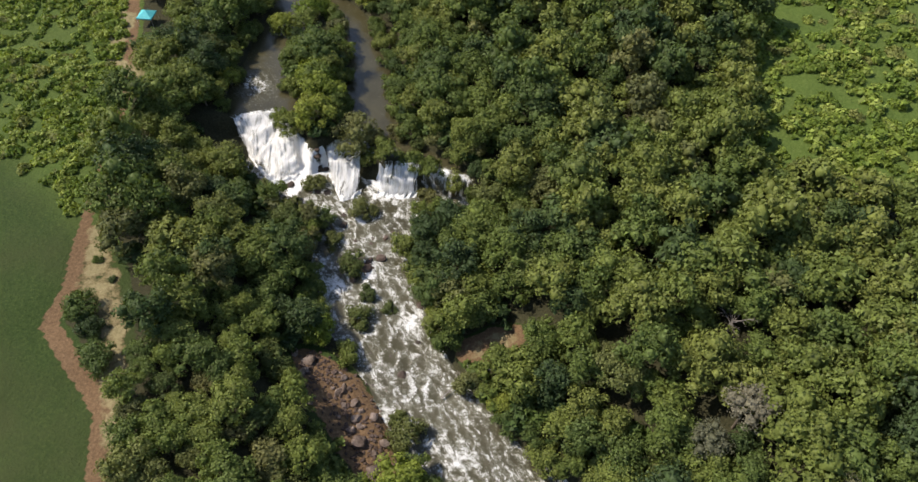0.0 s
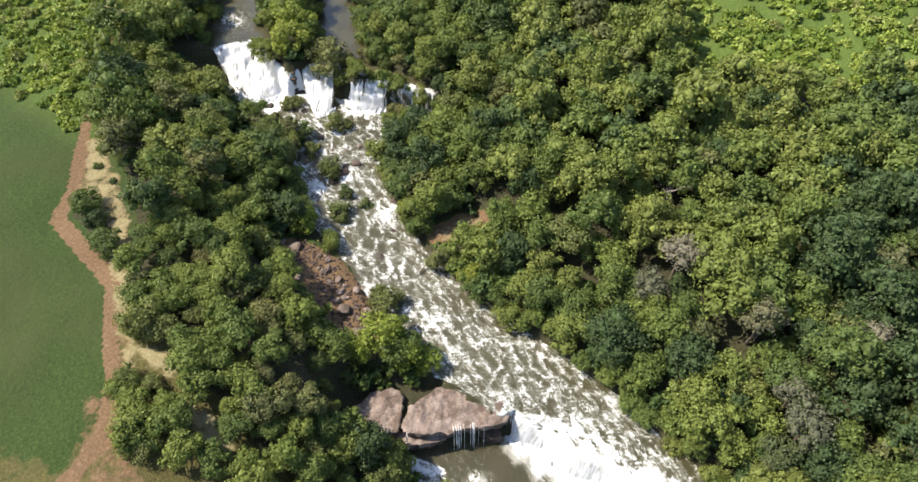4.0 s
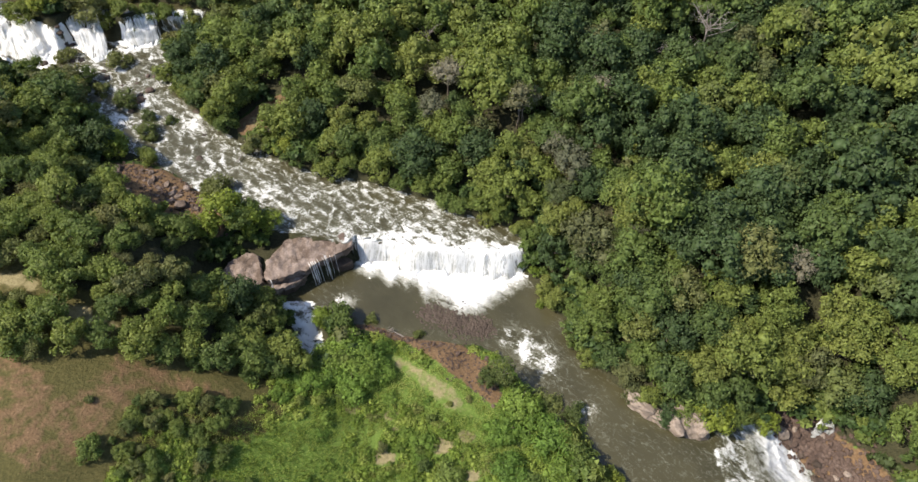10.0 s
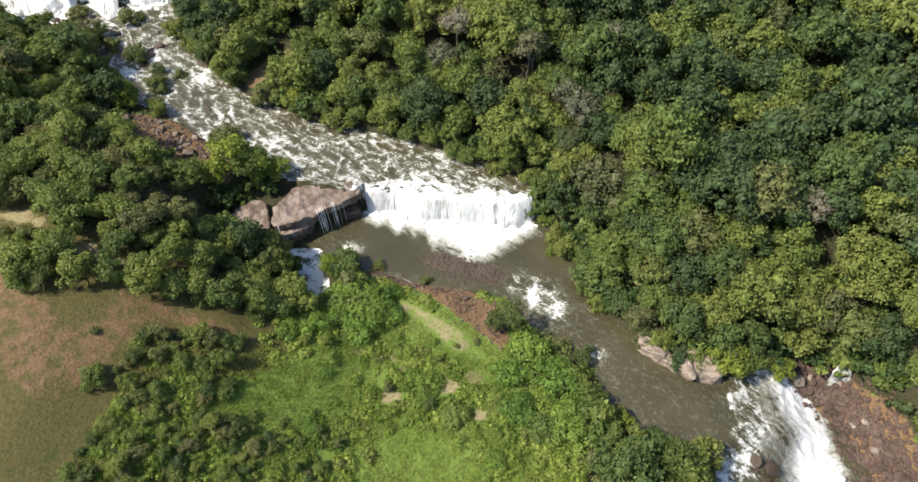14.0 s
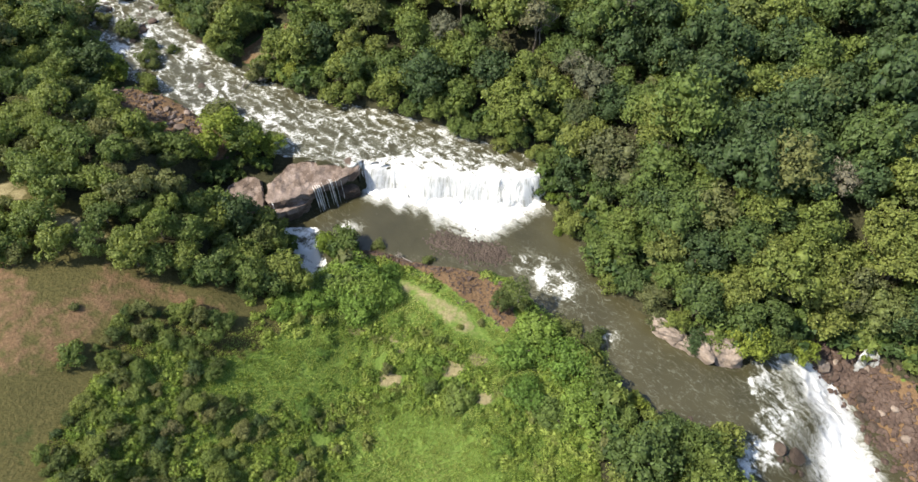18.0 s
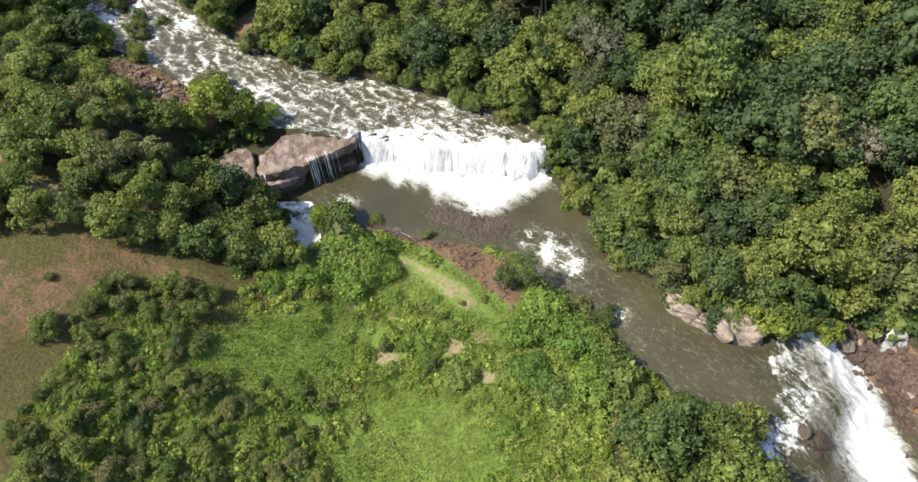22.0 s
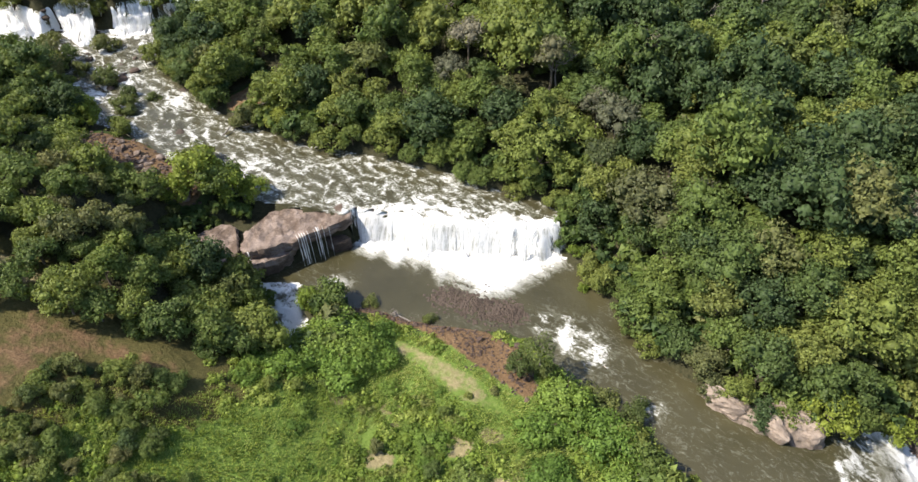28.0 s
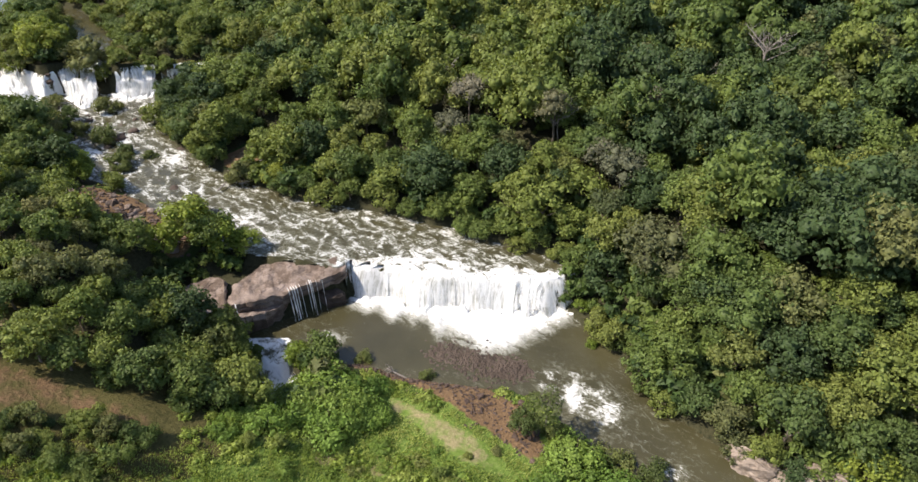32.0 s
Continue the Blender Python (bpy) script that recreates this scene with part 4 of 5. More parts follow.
while len(scrub) < 165:
    x, y = r_low.uniform(-28, 2), r_low.uniform(-58, -29)
    keep = (y < -32.5 and x < -13 - 0.25 * (y + 29) * (y < -44)) or (y < -45 and r_low.uniform() < 0.6)
    if keep and x > -27 + 2 * math.sin(y * 0.4) and seg_dist(np.array([x]), np.array([y]), BROWN)[0][0] > 0.5 and all((x - a) ** 2 + (y - b) ** 2 > 1.15 ** 2 for a, b in scrub):
        scrub.append((x, y))
for i, (x, y) in enumerate(scrub):
    place((BUSHES, SCRUB, OLIVES, BUSHES)[i % 4], i, x, y, 0.22 + 0.4 * r_low.uniform() ** 1.6)
for i in range(16):
    place(FRESH, i, r_low.uniform(-4, 24), r_low.uniform(-50, -30), r_low.uniform(0.25, 0.5))
for i in range(46):
    x, y = r_low.uniform(-12, 28), r_low.uniform(-57, -29)
    if min(math.hypot((x + 3.5) / 7.5, (y + 37) / 5.2), math.hypot((x - 10) / 8.5, (y + 51) / 7)) > 0.95:
        place((BUSHES, SCRUB, FRESH)[i % 3], i, x, y, r_low.uniform(0.16, 0.36))
for i, (x, y, sc) in enumerate([(29.6, 19.5, 1.0), (38, 7.5, 1.0), (36, 12, 0.8), (17, 27, 1.0), (44, 22, 0.9), (14, 22, 0.8), (47, -6, 0.7), (70, -14, 0.8)]):
    place(GREYS, i, x, y, sc)
for i, (x, y, sc) in enumerate([(44.7, 31, 0.75), (66, 36, 0.95), (56, 33, 0.7), (62, 33, 0.6), (13.1, 40.5, 0.6), (30.5, 20.5, 0.65)]):
    place(DEAD, i, x, y, sc)

SPACING = 4.9
gx, gy = np.meshgrid(np.arange(-135, 140, SPACING), np.arange(-72, 165, SPACING * 0.87))
gx = gx + (np.arange(gx.shape[0]) % 2)[:, None] * SPACING / 2
gx, gy = (gx + rng.uniform(-1.7, 1.7, gx.shape)).ravel(), (gy + rng.uniform(-1.7, 1.7, gy.shape)).ravel()
ok = (river(gx, gy, False) > 2.8) & (river(gx, gy) > 1.4) & (open_ground(gx, gy) < -0.9) & (gy < 154 - 0.62 * (gx - 34)) & (gy < 76 + 0.45 * (gx + 150)) & (gx < 128)
gx, gy = gx[ok], gy[ok]
KEEP = [(-85, 46, 2.5), (-78, 41.5, 3.5), (-70, 38, 2), (-57, 47, 4), (-61, 60, 1)]
# a closer row along the water's edge
ex, ey = rng.uniform(-100, 100, 40000), rng.uniform(-54, 100, 40000)
ok = (np.abs(river(ex, ey, False) - 1.1) < 0.9) & (open_ground(ex, ey) < -0.6) & (seg_dist(ex, ey, KEEP)[0] > 0) & (seg_dist(ex, ey, LEDGE)[0] > 2.2) & ~((np.abs(behind_2(ex, ey)) < 3.5) & (ex > -2) & (ex < 30))
ex, ey = ex[ok], ey[ok]
row = []
for x, y in zip(ex, ey):
    if all((x - a) ** 2 + (y - b) ** 2 > 2.5 ** 2 for a, b in row):
        row.append((x, y))
spots = [(x, y, True) for x, y in row] + [(x, y, False) for x, y in sorted(zip(gx, gy), key=lambda p: float(river(np.array([p[0]]), np.array([p[1]]))[0]))]
spots = [p for p in spots if all((p[0] - a) ** 2 + (p[1] - b) ** 2 > (0.6 + 0.6 * c) ** 2 for a, b, c in PLACED) and not (-23 < p[0] < 1 and -9 < p[1] < 2)]

low = [p for p in spots if p[0] < -1 and p[1] < 0.5 - 0.36 * (p[0] + 18) and p[1] > -31 and p[0] > -58]
spots = [p for p in spots if p not in low]
qx, qy = rng.uniform(-60, -1, 9000), rng.uniform(-31, 14, 9000)
ok = (qy < 0.5 - 0.36 * (qx + 18)) & (open_ground(qx, qy) < -0.2) & (river(qx, qy) > 1.2) & (seg_dist(qx, qy, LEDGE)[0] > 3.0) & ((qx < -5) | (qy > -12)) & (seg_dist(qx, qy, [(-21, -7, 3.6), (-28, -8, 3.2)])[0] > 0) & (seg_dist(qx, qy, BAR)[0] > 1.8)
ok &= (seg_dist(qx, qy, [(-9.5, -9.5, 2.0), (-7, -14, 3.0), (-5, -21, 2.6)])[0] > 0.8) & (seg_dist(qx, qy, SAND)[0] > 1.3)
low = []
for x, y in zip(qx[ok], qy[ok]):
    if all((x - a) ** 2 + (y - b) ** 2 > 2.75 ** 2 for a, b in low):
        low.append((x, y))
for x, y in low:
    near = seg_dist(np.array([x]), np.array([y]), LEDGE)[0][0] < 4.5
    plant(SCRUB[rng.randint(5)] if rng.uniform() < 0.8 else OLIVES[rng.randint(3)], x, y, rng.uniform(0.5, 0.65) if near else rng.uniform(0.66, 1.1))
FALLS = [[(-84, 45, 3.2), (-79, 46, 4.2), (-72, 45, 4), (-66, 43, 3)], [(-62, 46, 2.6), (-57, 48, 3.6)], [(-50, 47, 2.6), (-43, 47.5, 2.6), (-37, 50, 2.2), (-34.5, 50, 2)], [(-76, 52, 2), (-69, 56, 1.5)]]


def clear_of_falls(x, y):
    return all(seg_dist(np.array([x]), np.array([y]), f)[0][0] > 0.4 for f in FALLS)


spots = [p for p in spots if clear_of_falls(p[0], p[1]) and math.hypot(p[0] - TENT[0], p[1] - TENT[1]) > 7.5 and not (-4 < p[0] - TENT[0] < 11 and -15 < p[1] - TENT[1] < 1)]
SINGLE = 400
for x, y, edge in spots[:SINGLE]:
    if edge:
        plant((EDGES[rng.randint(4)] if rng.uniform() < 0.6 else SCRUB[rng.randint(5)]) if rng.uniform() < 0.95 else LIMES[rng.randint(3)], x, y, rng.uniform(0.55, 0.98))
    else:
        sunny = -45 < x < 34 and y > 0 and y > -0.36 * (x + 18) and rng.uniform() < 0.55
        plant(SCRUB[rng.randint(5)] if sunny else KINDS[rng.randint(6)], x, y, rng.uniform(1.05, 1.4) if sunny else rng.uniform(0.75, 1.08))

protos = [crown_arrays(100 + i, 3.4 + 0.3 * (i % 6), 3.9 + 0.25 * (i % 3), 13 + i % 4, 50, 0.3, base=3.7 + 0.6 * (i % 4), core=0.64) for i in range(8)]
far_protos = [crown_arrays(120 + i, 3.4 + 0.3 * (i % 6), 3.9 + 0.25 * (i % 3), 12 + i % 3, 32, 0.38, base=3.7 + 0.6 * (i % 4), core=0.72) for i in range(6)]


def scatter(name, label, category, places, protos, low, high, material, sink=0.3, far=0):
    """Many crowns joined into one mesh of kind stuff."""
    verts, quads, tris, tints, nv = [], [], [], [], 0
    pz = land(np.array([p[0] for p in places]), np.array([p[1] for p in places]))
    for (x, y, *_), z in zip(places, pz):
        V, q, t = (protos if not far or (y < far and x < 80) else far_protos)[rng.randint(len(far_protos) if far else len(protos))]
        a, sc = rng.uniform(0, 6.28), rng.uniform(low, high)
        R = np.array([[math.cos(a), -math.sin(a), 0], [math.sin(a), math.cos(a), 0], [0, 0, 1]])
        verts.append((V @ R.T) * (sc, sc, sc * (rng.uniform(0.8, 1.32) if name == "forest" else rng.uniform(0.88, 1.12))) + (x, y, z - sink))
        quads.append(q + nv)
        tris.append(t + nv)
        # shade on the right slope is put into the leaf tint; mid slope tinted lighter
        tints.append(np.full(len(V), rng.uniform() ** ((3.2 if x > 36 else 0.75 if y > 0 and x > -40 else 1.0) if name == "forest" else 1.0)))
        nv += len(V)
    q, t = np.concatenate(quads), np.concatenate(tris)
    me = raw_mesh(name, np.concatenate(verts), np.concatenate([q.ravel(), t.ravel()]), np.full(len(q) + len(t), 3), False, True)
    point_attr(me, "tint", np.concatenate(tints))
    return tagged(part(name, me, material), label, category, kind="stuff")


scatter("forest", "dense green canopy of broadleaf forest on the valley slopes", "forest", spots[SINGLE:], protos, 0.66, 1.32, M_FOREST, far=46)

ux, uy = rng.uniform(-95, 95, 5000), rng.uniform(-50, 75, 5000)
ok = (np.abs(river(ux, uy, False) - 6) < 4.5) & (open_ground(ux, uy) < 0) & (river(ux, uy) > 0.6) & (seg_dist(ux, uy, LEDGE)[0] > 1.5)
ok &= (seg_dist(ux, uy, [(-9.5, -9.5, 2.0), (-7, -14, 2.6), (-5, -21, 2.2)])[0] > 0.5) & np.array([clear_of_falls(a, b) for a, b in zip(ux, uy)])
vx, vy = rng.uniform(28, 105, 2500), rng.uniform(-34, 45, 2500)
inner = (river(vx, vy) > 3) & (open_ground(vx, vy) < -0.5)
fill = list(zip(vx[inner], vy[inner]))[:520]
M_UNDER = foliage("leaves_understory", ((0.036, 0.062, 0.02), (0.07, 0.105, 0.025), (0.11, 0.14, 0.035)), "tint")
understory = [crown_arrays(230 + i, 1.3, 1.1, 4, 20, 0.27, base=0.5, core=0.68) for i in range(5)]
scatter("understory", "shrubs and saplings filling the forest edge", "undergrowth", list(zip(ux[ok], uy[ok]))[:620] + fill, understory, 1.0, 2.3, M_UNDER, 0.2)

# low growth on open ground: herbs, shrubs and tall grass
M_HERB = foliage("leaves_herbs", ((0.1, 0.15, 0.026), (0.145, 0.2, 0.034), (0.215, 0.26, 0.06)), "tint", 0.3, (0.16, 0.15, 0.06))
M_GRASS = foliage("tall_grass_blades", ((0.15, 0.205, 0.045), (0.21, 0.26, 0.065), (0.3, 0.33, 0.12)), "tint", 0.3, (0.27, 0.26, 0.12))
shrub = [crown_arrays(200 + i, 1.35, 0.42, 4, 36, 0.115, base=0.12, squash=0.5, core=0.6) for i in range(6)]
far_shrub = [crown_arrays(210 + i, 1.3, 0.6, 4, 16, 0.27, base=0.15, core=0.7) for i in range(6)]
hx, hy = rng.uniform(-62, 48, 6500), rng.uniform(-68, -18, 6500)
ok = (open_ground(hx, hy) > 0) & (seg_dist(hx, hy, BROWN)[0] > 2 + 3 * rng.uniform(size=6500)) & (seg_dist(hx, hy, TRAIL)[0] > 0.3) & (seg_dist(hx, hy, SHORE)[0] > 0.2) & np.all([np.hypot(hx - a, hy - b) > c + 0.6 for a, b, c in SPOTS], axis=0) & (hx > -26) & (river(hx, hy) > 1.0)
MEADOWS = [(-3.5, -37, 7.5, 5.2), (10, -51, 8.5, 7)]
low_spots = [(x, y) for x, y in zip(hx[ok], hy[ok]) if bumps(np.array([x]), np.array([y]), 12, 41)[0] > -0.35 and all(math.hypot((x - a) / c, (y - b) / d) > 1 + 0.25 * math.sin(x * 1.3 + y) for a, b, c, d in MEADOWS)]
scatter("undergrowth", "bright green herbs and low shrubs covering the clearing", "undergrowth", low_spots[:1400], shrub, 0.55, 1.35, M_HERB, 0.12)
wx, wy = rng.uniform(-160, -60, 4200), rng.uniform(-10, 90, 4200)
track_x = np.interp(wy, [-10, -5.2, -2, 4, 10, 19, 30, 47, 66, 100], [-59, -68, -76, -78, -82, -87.5, -94, -105, -121, -150])
ok = (wx < track_x - 2.5) & (wy > 17 - 0.25 * (wx + 95))
scatter("hedge_growth", "rough green shrubs overgrowing the far pasture", "undergrowth", list(zip(wx[ok], wy[ok]))[:800], far_shrub, 0.6, 1.7, M_HERB, 0.15)
fx, fy = rng.uniform(0, 120, 3000), rng.uniform(70, 150, 3000)
ok = (open_ground(fx, fy) > 0.5) & (fy < 158 - 0.62 * (fx - 34))
scatter("pasture_growth", "scattered shrubs on the sunlit hillside pasture", "undergrowth", list(zip(fx[ok], fy[ok]))[:1000], far_shrub, 0.8, 2.3, M_HERB, 0.2)


def tall_grass(count, seed):
    """Tufts of leaning blades in the lighter patches of the clearing."""
    r = np.random.RandomState(seed)
    x, y = r.uniform(-40, 40, count * 6), r.uniform(-68, -20, count * 6)
    ok = (open_ground(x, y) > 0.5) & ((bumps(x, y, 12, 41) < 0.35) | np.any([np.hypot((x - a) / c, (y - b) / d) < 1.15 for a, b, c, d in MEADOWS], axis=0)) & (x > -26 + 5 * bumps(y, x, 9, 48)) & (seg_dist(x, y, BROWN)[0] > 2) & (seg_dist(x, y, TRAIL)[0] > -0.4) & (seg_dist(x, y, SHORE)[0] > 0.4) & (river(x, y) > 0.8)
    x, y = x[ok][:count], y[ok][:count]
    z = land(x, y)
    V, tint = [], []
    for b in range(7):
        h, w = r.uniform(0.12, 0.45, len(x)), r.uniform(0.015, 0.032, len(x))
        px, py = x + r.uniform(-0.5, 0.5, len(x)), y + r.uniform(-0.5, 0.5, len(x))
        away = 0.9 * bumps(x, y, 15, 43) + 0.7 * (r.uniform(size=len(x)) - 0.5)
        ca, sa = -np.sin(away) * w, np.cos(away) * w
        away = away + r.normal(size=len(x)) * 0.5
        away = away + r.uniform(-1.4, 1.4, len(x))
        ox, oy = 0.26 * np.cos(away), 0.26 * np.sin(away)
        quad = np.stack([np.stack([px - ca, py - sa, z - 0.05], -1), np.stack([px + ca, py + sa, z - 0.05], -1), np.stack([px + ox * 0.5 + ca, py + oy * 0.5 + sa, z + h * 0.75], -1), np.stack([px + ox, py + oy, z + h], -1)], 1)
        V.append(quad.reshape(-1, 3))
        tint.append(np.repeat(np.clip(0.5 + 0.3 * bumps(x, y, 10, 44) + r.normal(size=len(x)) * 0.12, 0, 1), 4))
    V = np.concatenate(V)
    me = raw_mesh("tall_grass", V, np.arange(len(V)), np.full(len(V) // 4, 4))
    point_attr(me, "tint", np.concatenate(tint))
    tagged(part("tall_grass", me, M_GRASS), "tall pale green grass bent by the wind", "grass", kind="stuff")


tall_grass(13000, 45)


# ---- rocks ----
def rock_mesh(name, seed, size, material, rough=0.22, detail=2, blocky=0.5):
    """A worn boulder or slab: a rounded block with broken faces."""
    r = np.random.RandomState(seed)
    bm = bmesh.new()
    bmesh.ops.create_icosphere(bm, subdivisions=detail + 1, radius=1.0)
    planes = unit(r.normal(size=(9, 3)))
    cut_at = r.uniform(0.5, 0.88, 9)
    off = Vector(r.uniform(0, 50, 3))
    for v in bm.verts:
        p = np.array(v.co[:])
        p = p / (np.abs(p) ** (2 + 6 * blocky)).sum() ** (1 / (2 + 6 * blocky))
        for n, c in zip(planes, cut_at):
            over = p @ n - c * (1 + 0.3 * blocky)
            if over > 0:
                p = p - n * over * 0.85
        if blocky > 0.7:
            p[2] = min(p[2], 0.74)
            layer = int((p[2] + 1) * 4.5)
            p[:2] *= 1 + 0.05 * math.sin(layer * 2.4 + seed)
        q = Vector(p * size)
        v.co = Vector(p) * (1 + rough * noise.noise(q * 0.6 + off) + rough * 0.5 * noise.noise(q * 1.9 + off))
        v.co = Vector((v.co.x * size[0], v.co.y * size[1], v.co.z * size[2]))
    for f in bm.faces:
        f.smooth = False
    me = bpy.data.meshes.new(name)
    bm.to_mesh(me)
    bm.free()
    me.materials.append(material)
    return me


def ledge(label, seed, x, y, z, size, turn, material=None, name="ledge_rock"):
    ob = tagged(part(name, rock_mesh(name, seed, np.array(size), material or M_LEDGE, *((0.34, 3, 0.4) if name == "bank_rock" else (0.12, 3, 0.8))), None), label, "rock", "ledge rocks")
    ob.matrix_basis = pose(x, y, z, 0, 0, turn)


def slab(label, outline, top, layers, seed, tilt=(0.0, 0.0), name="ledge_rock"):
    """A flat slab of bedded rock: a worn top, and layers that step in and out down its sides."""
    p = np.array(outline, float)
    p = np.concatenate([p, p[:1]])
    d = np.concatenate([[0], np.cumsum(np.hypot(*np.diff(p, axis=0).T))])
    n = int(d[-1] / 0.16)
    q = np.linspace(0, d[-1], n, endpoint=False)
    e = np.stack([np.interp(q, d, p[:, 0]), np.interp(q, d, p[:, 1])], -1)
    for _ in range(14):
        e = 0.5 * e + 0.25 * (np.roll(e, 1, 0) + np.roll(e, -1, 0))
    mid = e.mean(0)
    tan = np.roll(e, -1, 0) - np.roll(e, 1, 0)
    out = np.stack([tan[:, 1], -tan[:, 0]], -1) / np.linalg.norm(tan, axis=1)[:, None]
    if ((e - mid) * out).sum() < 0:
        out = -out
    block = np.round(1.4 * bumps(q, 0 * q, 2.6, seed)) * 0.16 + 0.1 * bumps(q, 0 * q, 0.9, seed + 1)
    rings = []
    for f in np.linspace(0.06, 0.97, 26):
        x, y = (mid + (e - mid) * f).T
        bed = 0.42 * bumps(x, y, 7.0, seed + 2) + 0.2 * bumps(x, y, 2.4, seed + 3) + 0.1 * bumps(x, y, 0.9, seed + 4)
        bed = 0.6 * np.round(bed / 0.14) * 0.14 + 0.4 * bed
        rings.append(np.stack([x, y, top + tilt[0] * (x - mid[0]) + tilt[1] * (y - mid[1]) + bed * (0.75 - 0.35 * f ** 6)], -1))
    rim = rings[-1][:, 2]
    for k, (drop, inset) in enumerate(layers):
        o = block * (1 if k < 2 else 0.8) - inset + 0.12 * bumps(q + 9 * k, 0 * q, 1.3, seed + 5 + k)
        rings.append(np.stack([e[:, 0] + out[:, 0] * o, e[:, 1] + out[:, 1] * o, rim - drop + 0.06 * bumps(q, 0 * q + k, 1.1, seed + 9)], -1))
    G = np.array(rings)
    m = len(G)
    idx = np.arange(n * m).reshape(m, n)
    nxt = np.roll(idx, -1, 1)
    quads = np.stack([idx[:-1], nxt[:-1], nxt[1:], idx[1:]], -1).reshape(-1, 4)
    V = np.concatenate([G.reshape(-1, 3), [[*mid, G[0, :, 2].mean()]]])
    fan = np.stack([nxt[0], idx[0], np.full(n, n * m)], -1)
    me = raw_mesh(name, V, np.concatenate([quads.ravel(), fan.ravel()]), np.concatenate([np.full(len(quads), 4), np.full(n, 3)]))
    return tagged(part(name, me, M_LEDGE), label, "rock", "ledge rocks")


OVERHANG = [(0.12, 0.02), (0.75, -0.05), (0.85, 0.35), (1.0, 0.05), (1.7, 0.1), (1.85, 0.75), (2.6, 1.15), (5.2, 1.3)]
slab("large flat pinkish-brown rock slab at the edge of the falls", [(-13.6, -4.9), (-11.2, -0.9), (-8, 0.2), (-4.5, 0.7), (-1.2, 0.6), (0.3, -0.6), (0.5, -2.2), (-0.9, -3.6), (-4, -5.0), (-7, -6.8), (-10, -8.4), (-13, -9.4), (-14, -7.2)], -0.1, OVERHANG, 301, (0.015, 0.0))
slab("low pale rock slab beside a brown backwater", [(-21.5, -8.8), (-20, -5.2), (-17.4, -3.4), (-15.4, -4.2), (-14.7, -6.6), (-13.8, -9.6), (-16.2, -11.4), (-19.4, -10.6)], -0.35, OVERHANG, 303, (0.0, 0.03))
slab("lower rock step jutting out beneath the slab", [(-16.4, -10), (-14, -8.4), (-8, -5.8), (-6.9, -6.4), (-7.6, -7.9), (-10.4, -9.6), (-13.4, -11.4), (-16, -12)], -1.75, [(0.1, 0.0), (0.9, 0.0), (1.0, 0.3), (3.4, 0.5)], 304)
ledge("dark wet rock under the overhanging slab", 302, -1.9, -3.4, -3.9, (1.9, 1.2, 1.5), 20, M_WET)
ledge("pale bank rock sloping into the brown pool", 305, 46.6, -29.4, -5.0, (3.0, 1.7, 1.8), -42, M_PALE, "bank_rock")
ledge("pale bank rock with dry roots hanging over it", 306, 50.2, -32.0, -5.0, (3.2, 1.9, 2.1), -32, M_PALE, "bank_rock")
ledge("pale pointed bank rock above the lower falls", 307, 54.0, -33.4, -5.1, (2.6, 1.8, 1.9), -8, M_PALE, "bank_rock")
ledge("pale broken bank rock under hanging creepers", 308, 52.8, -31.2, -4.6, (2.4, 1.2, 1.9), -30, M_PALE, "bank_rock")
ledge("large red rock face with a stream running down it", 309, 76.2, -31.8, -10.2, (2.9, 1.6, 2.9), -12, M_RED, "bank_rock")

STONES = {}


def boulder(kind, label, group, x, y, z, scale, turn):
    ms = {"red": M_RED, "pale": M_PALE, "wet": M_WET, "ledge": M_LEDGE}
    i = int(turn) % 4
    if (kind, i) not in STONES:
        STONES[kind, i] = rock_mesh("boulder", 320 + i * 7 + len(kind), np.array((1.0, 0.8, 0.62)), ms[kind], 0.3, 1, 0.6)
    ob = tagged(part("boulder", STONES[kind, i], None), label, "boulder", group)
    ob.matrix_basis = pose(x, y, z, rng.uniform(-15, 15), rng.uniform(-15, 15), turn) @ Matrix.Diagonal((scale, scale, scale, 1))


def strew(count, kind, label, group, chain, small, big, lift, seed):
    """Boulders along a chain, set into whatever lies there."""
    r = np.random.RandomState(seed)
    for _ in range(count):
        i = r.randint(len(chain) - 1)
        u, (ax, ay, ar), (bx, by, br) = r.uniform(), chain[i], chain[i + 1]
        rad = ar + u * (br - ar)
        x, y = ax + u * (bx - ax) + r.normal() * rad * 0.5, ay + u * (by - ay) + r.normal() * rad * 0.5
        sc = small + (big - small) * r.uniform() ** 2.2
        px, py = np.array([x]), np.array([y])
        z = max(float(land(px, py)[0]), float(level(px, py)[0]) - 0.25 if river(px, py)[0] < 0.5 else -99)
        boulder(kind, label, group, x, y, z + lift * sc, sc, r.uniform(0, 360))


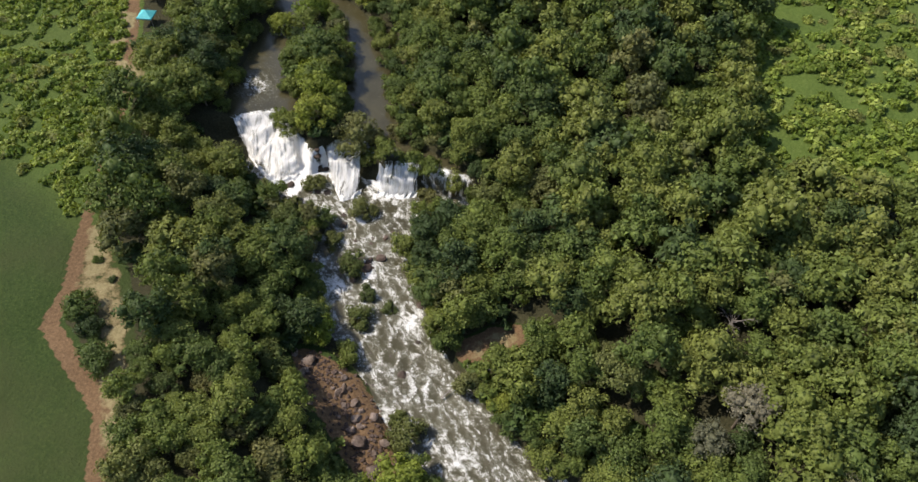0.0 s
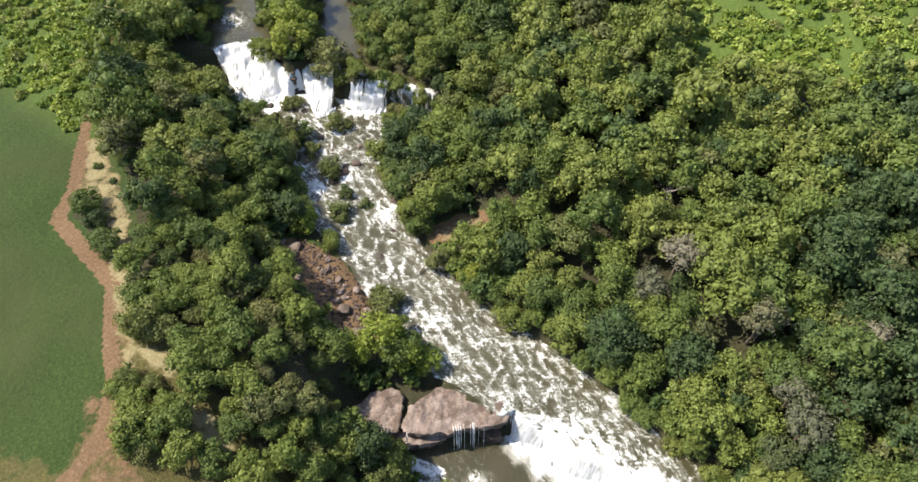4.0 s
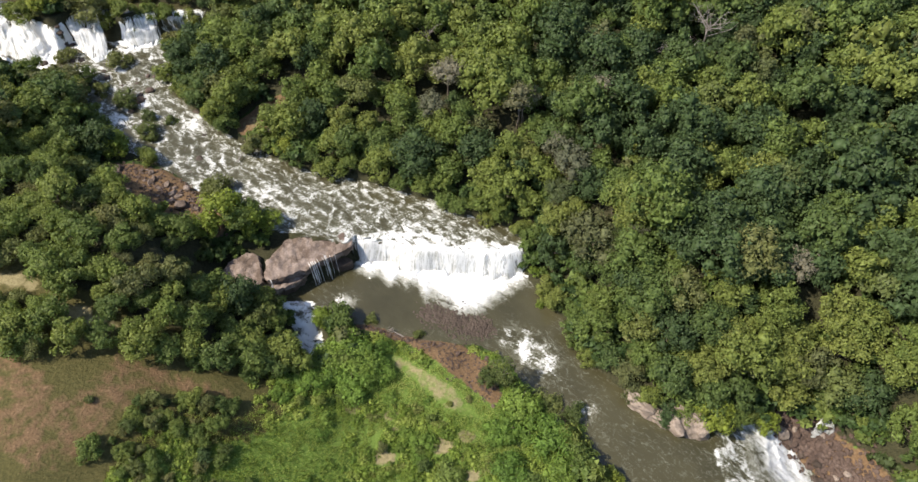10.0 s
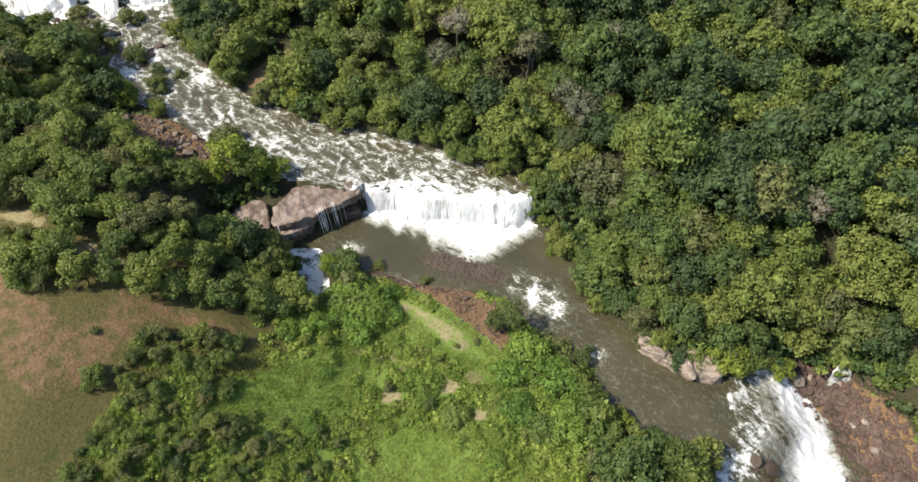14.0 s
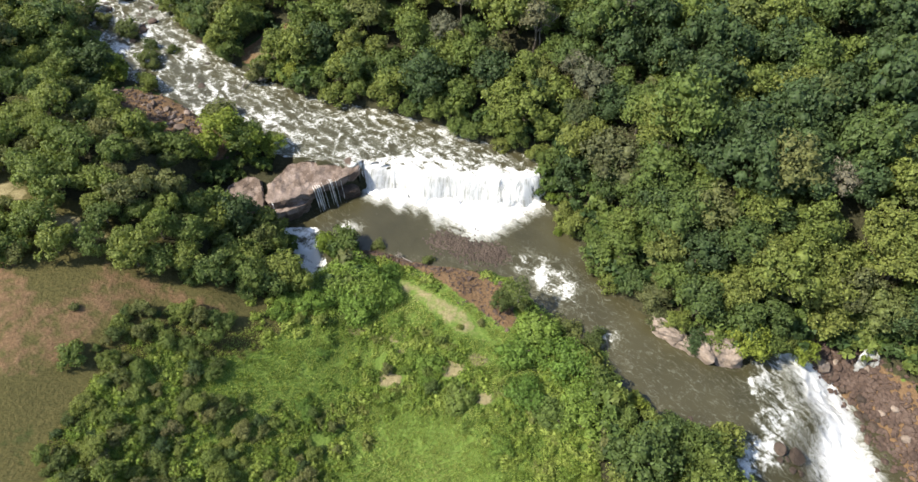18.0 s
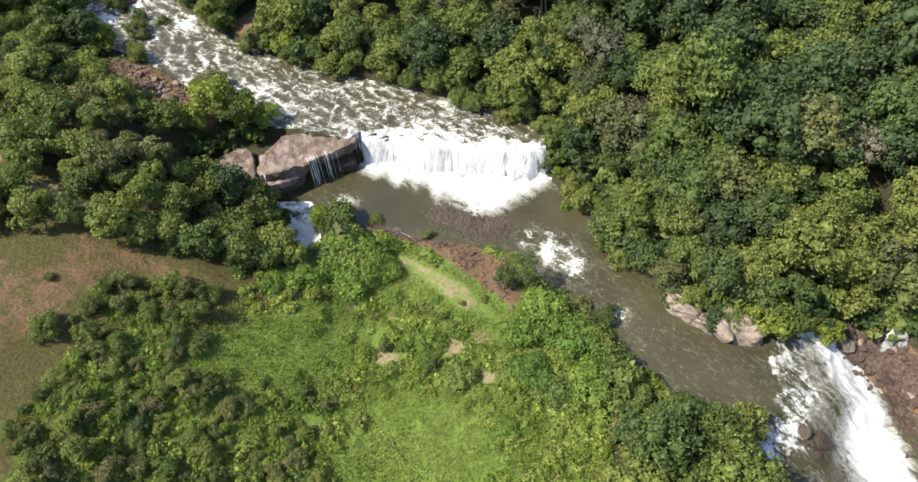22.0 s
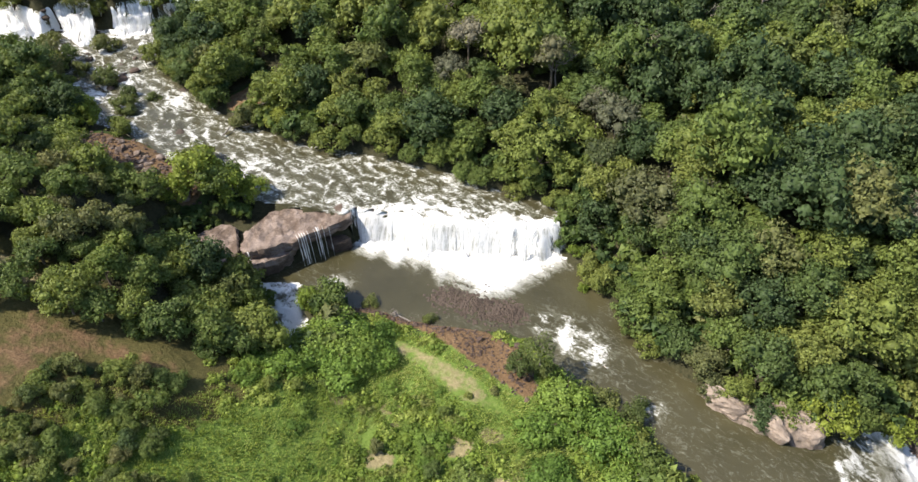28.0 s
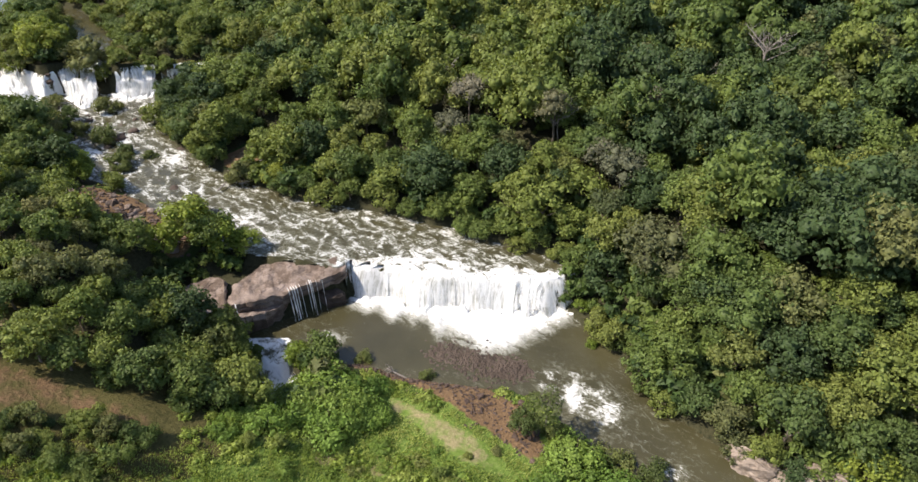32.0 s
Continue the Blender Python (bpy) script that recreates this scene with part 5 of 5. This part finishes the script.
strew(38, "ledge", "greyish-pink river boulder on the red rock bar", "rock bar boulders", BAR, 0.35, 1.2, 0.15, 401)
strew(36, "wet", "dark wet boulder breaking the rapids", "rapids boulders", MIDDLE[3:9], 0.3, 0.9, 0.0, 402)
strew(18, "red", "reddish boulder beside the upper falls", "upper falls boulders", [(-44, 38, 2), (-43, 32, 2), (-46, 30, 1.5), (-38, 46, 1.5)], 0.4, 1.1, 0.2, 403)
strew(8, "wet", "black wet boulder standing in the falls", "upper falls boulders", [(-63, 47, 0.8), (-61.5, 47.5, 0.8)], 0.5, 1.0, 0.3, 404)
strew(14, "wet", "dark wet rock at the foot of the white apron", "upper falls boulders", [(-80, 42, 1.4), (-72, 43, 1.4), (-66, 41, 1.4), (-58, 42.5, 1.2)], 0.4, 0.9, 0.2, 412)
strew(76, "red", "dark red-brown boulder on the bank of the lower falls", "lower falls boulders", RIGHT, 0.28, 0.85, 0.2, 405)
strew(24, "wet", "wet dark rock at the foot of the lower falls", "lower falls boulders", [(70, -33, 1.2), (74, -38, 1.2), (76, -45, 1.5)], 0.3, 0.9, 0.1, 406)
strew(9, "wet", "dark rock standing out of the lower falls", "lower falls boulders", [(57, -46, 1.2), (61, -48, 1.5)], 0.4, 1.2, 0.3, 411)
strew(8, "pale", "pale grey boulder among red rocks", "lower falls boulders", RIGHT, 0.5, 1.3, 0.4, 407)
GRAVEL = [(12.8, -12.9, 1.2), (17, -14, 2.2), (20.5, -15.4, 2.3), (23.6, -16.2, 1.2)]
strew(44, "wet", "small wet dark stone on the gravel bar", "gravel bar stones", GRAVEL, 0.22, 0.6, 0.25, 408)
strew(24, "red", "small reddish stone on the muddy shore", "shore stones", SHORE, 0.15, 0.5, 0.1, 409)
strew(10, "wet", "dark rock at the river's edge", "shore stones", [(52, -45.5, 1), (46, -43, 1), (40, -41, 1)], 0.4, 1.0, 0.2, 410)


def shingle(name, label, chain, count, size, material, lift, seed):
    """Stones too many to count, joined."""
    r = np.random.RandomState(seed)
    bm_v, bm_f = ico()
    i = r.randint(len(chain) - 1, size=count)
    c = np.array(chain)
    u = r.uniform(size=(count, 1))
    p = c[i] + u * (c[i + 1] - c[i])
    x, y = p[:, 0] + r.normal(size=count) * p[:, 2] * 0.6, p[:, 1] + r.normal(size=count) * p[:, 2] * 0.6
    z = np.maximum(land(x, y), np.where(river(x, y) < 0.5, level(x, y) - 0.1, -99)) + lift
    sc = size * r.uniform(0.4, 1.5, (count, 1, 1)) * np.array((1.0, 0.8, 0.55)) * r.uniform(0.8, 1.25, (count, 1, 3))
    a = r.uniform(0, 6.28, count)
    V = bm_v[None] * sc * r.uniform(0.8, 1.15, (count, len(bm_v), 1))
    V = np.stack([V[..., 0] * np.cos(a)[:, None] - V[..., 1] * np.sin(a)[:, None], V[..., 0] * np.sin(a)[:, None] + V[..., 1] * np.cos(a)[:, None], V[..., 2]], -1) + np.stack([x, y, z], -1)[:, None]
    F = (bm_f[None] + (np.arange(count) * len(bm_v))[:, None, None]).reshape(-1, 3)
    me = raw_mesh(name, V.reshape(-1, 3), F.ravel(), np.full(len(F), 3))
    tagged(part(name, me, material), label, "stones", kind="stuff")


shingle("gravel_bar", "wet dark gravel and cobbles just above the pool", GRAVEL, 1500, 0.24, M_WET, 0.05, 501)
shingle("bank_rubble", "red-brown broken rock heaped on the lower bank", RIGHT, 1400, 0.42, M_RED, 0.1, 502)
shingle("bar_rubble", "reddish stones scattered over the rock bar", BAR, 500, 0.25, M_RED, 0.05, 503)
shingle("shore_rubble", "red mud and small stones along the shore", SHORE, 700, 0.16, M_RED, 0.02, 504)


# ---- driftwood and the canopy tent ----
def driftwood(label, x, y, lift, length, turn, seed):
    t = tagged(new("driftwood"), label, "driftwood", "driftwood")
    part("branch", trunk_mesh("branch", seed, length, 0.13, 6, length * 0.35, M_DEAD, 4), None, t)
    z = max(float(land(np.array([x]), np.array([y]))[0]), float(level(np.array([x]), np.array([y]))[0]))
    t.matrix_basis = pose(x, y, z + lift, 80, 0, turn)


driftwood("tangle of bleached dead branches stranded in the rapids", -19, 18.5, 0.5, 6.0, 100, 601)
driftwood("bare grey branches caught on rocks", -22, 16.5, 0.5, 5.0, 160, 602)
driftwood("fallen dead tree hanging off the brown bank", -18, 22, 0.8, 6.5, 130, 603)
driftwood("small drift branches on the muddy shore", 9, -17.4, 0.1, 2.2, -110, 605)


def canopy_tent(x, y):
    t = tagged(new("canopy_tent"), "turquoise canopy tent with a peaked cloth roof beside the track", "tent")
    k = Mat("turquoise_cloth")
    cloth = k.done(k.ramp(k.noise(3.0, 3), (0.3, (0.05, 0.36, 0.38)), (0.7, (0.1, 0.5, 0.52))), 0.7, 0.3)
    k = Mat("tent_pole")
    steel = k.done(k.ramp(k.noise(9.0, 2), (0.3, 0.45), (0.7, 0.6)), 0.4, 0.5)
    bm = bmesh.new()
    rim = [bm.verts.new((a * 1.6, b * 1.6, 2.1)) for a, b in ((-1, -1), (1, -1), (1, 1), (-1, 1))]
    hem = [bm.verts.new((v.co.x * 1.01, v.co.y * 1.01, 1.85)) for v in rim]
    top = bm.verts.new((0, 0, 3.1))
    for i in range(4):
        bm.faces.new((rim[i], rim[(i + 1) % 4], top))
        bm.faces.new((hem[i], hem[(i + 1) % 4], rim[(i + 1) % 4], rim[i]))
    part("roof", bm, cloth, t)
    for a, b in ((-1, -1), (1, -1), (1, 1), (-1, 1)):
        bm = bmesh.new()
        bmesh.ops.create_cone(bm, cap_ends=True, segments=8, radius1=0.03, radius2=0.03, depth=2.15, matrix=Matrix.Translation((a * 1.55, b * 1.55, 1.0)))
        part("pole", bm, steel, t)
    z = float(land(np.array([x]), np.array([y]))[0])
    t.matrix_basis = pose(x, y, z, 0, 0, 20)


canopy_tent(*TENT)
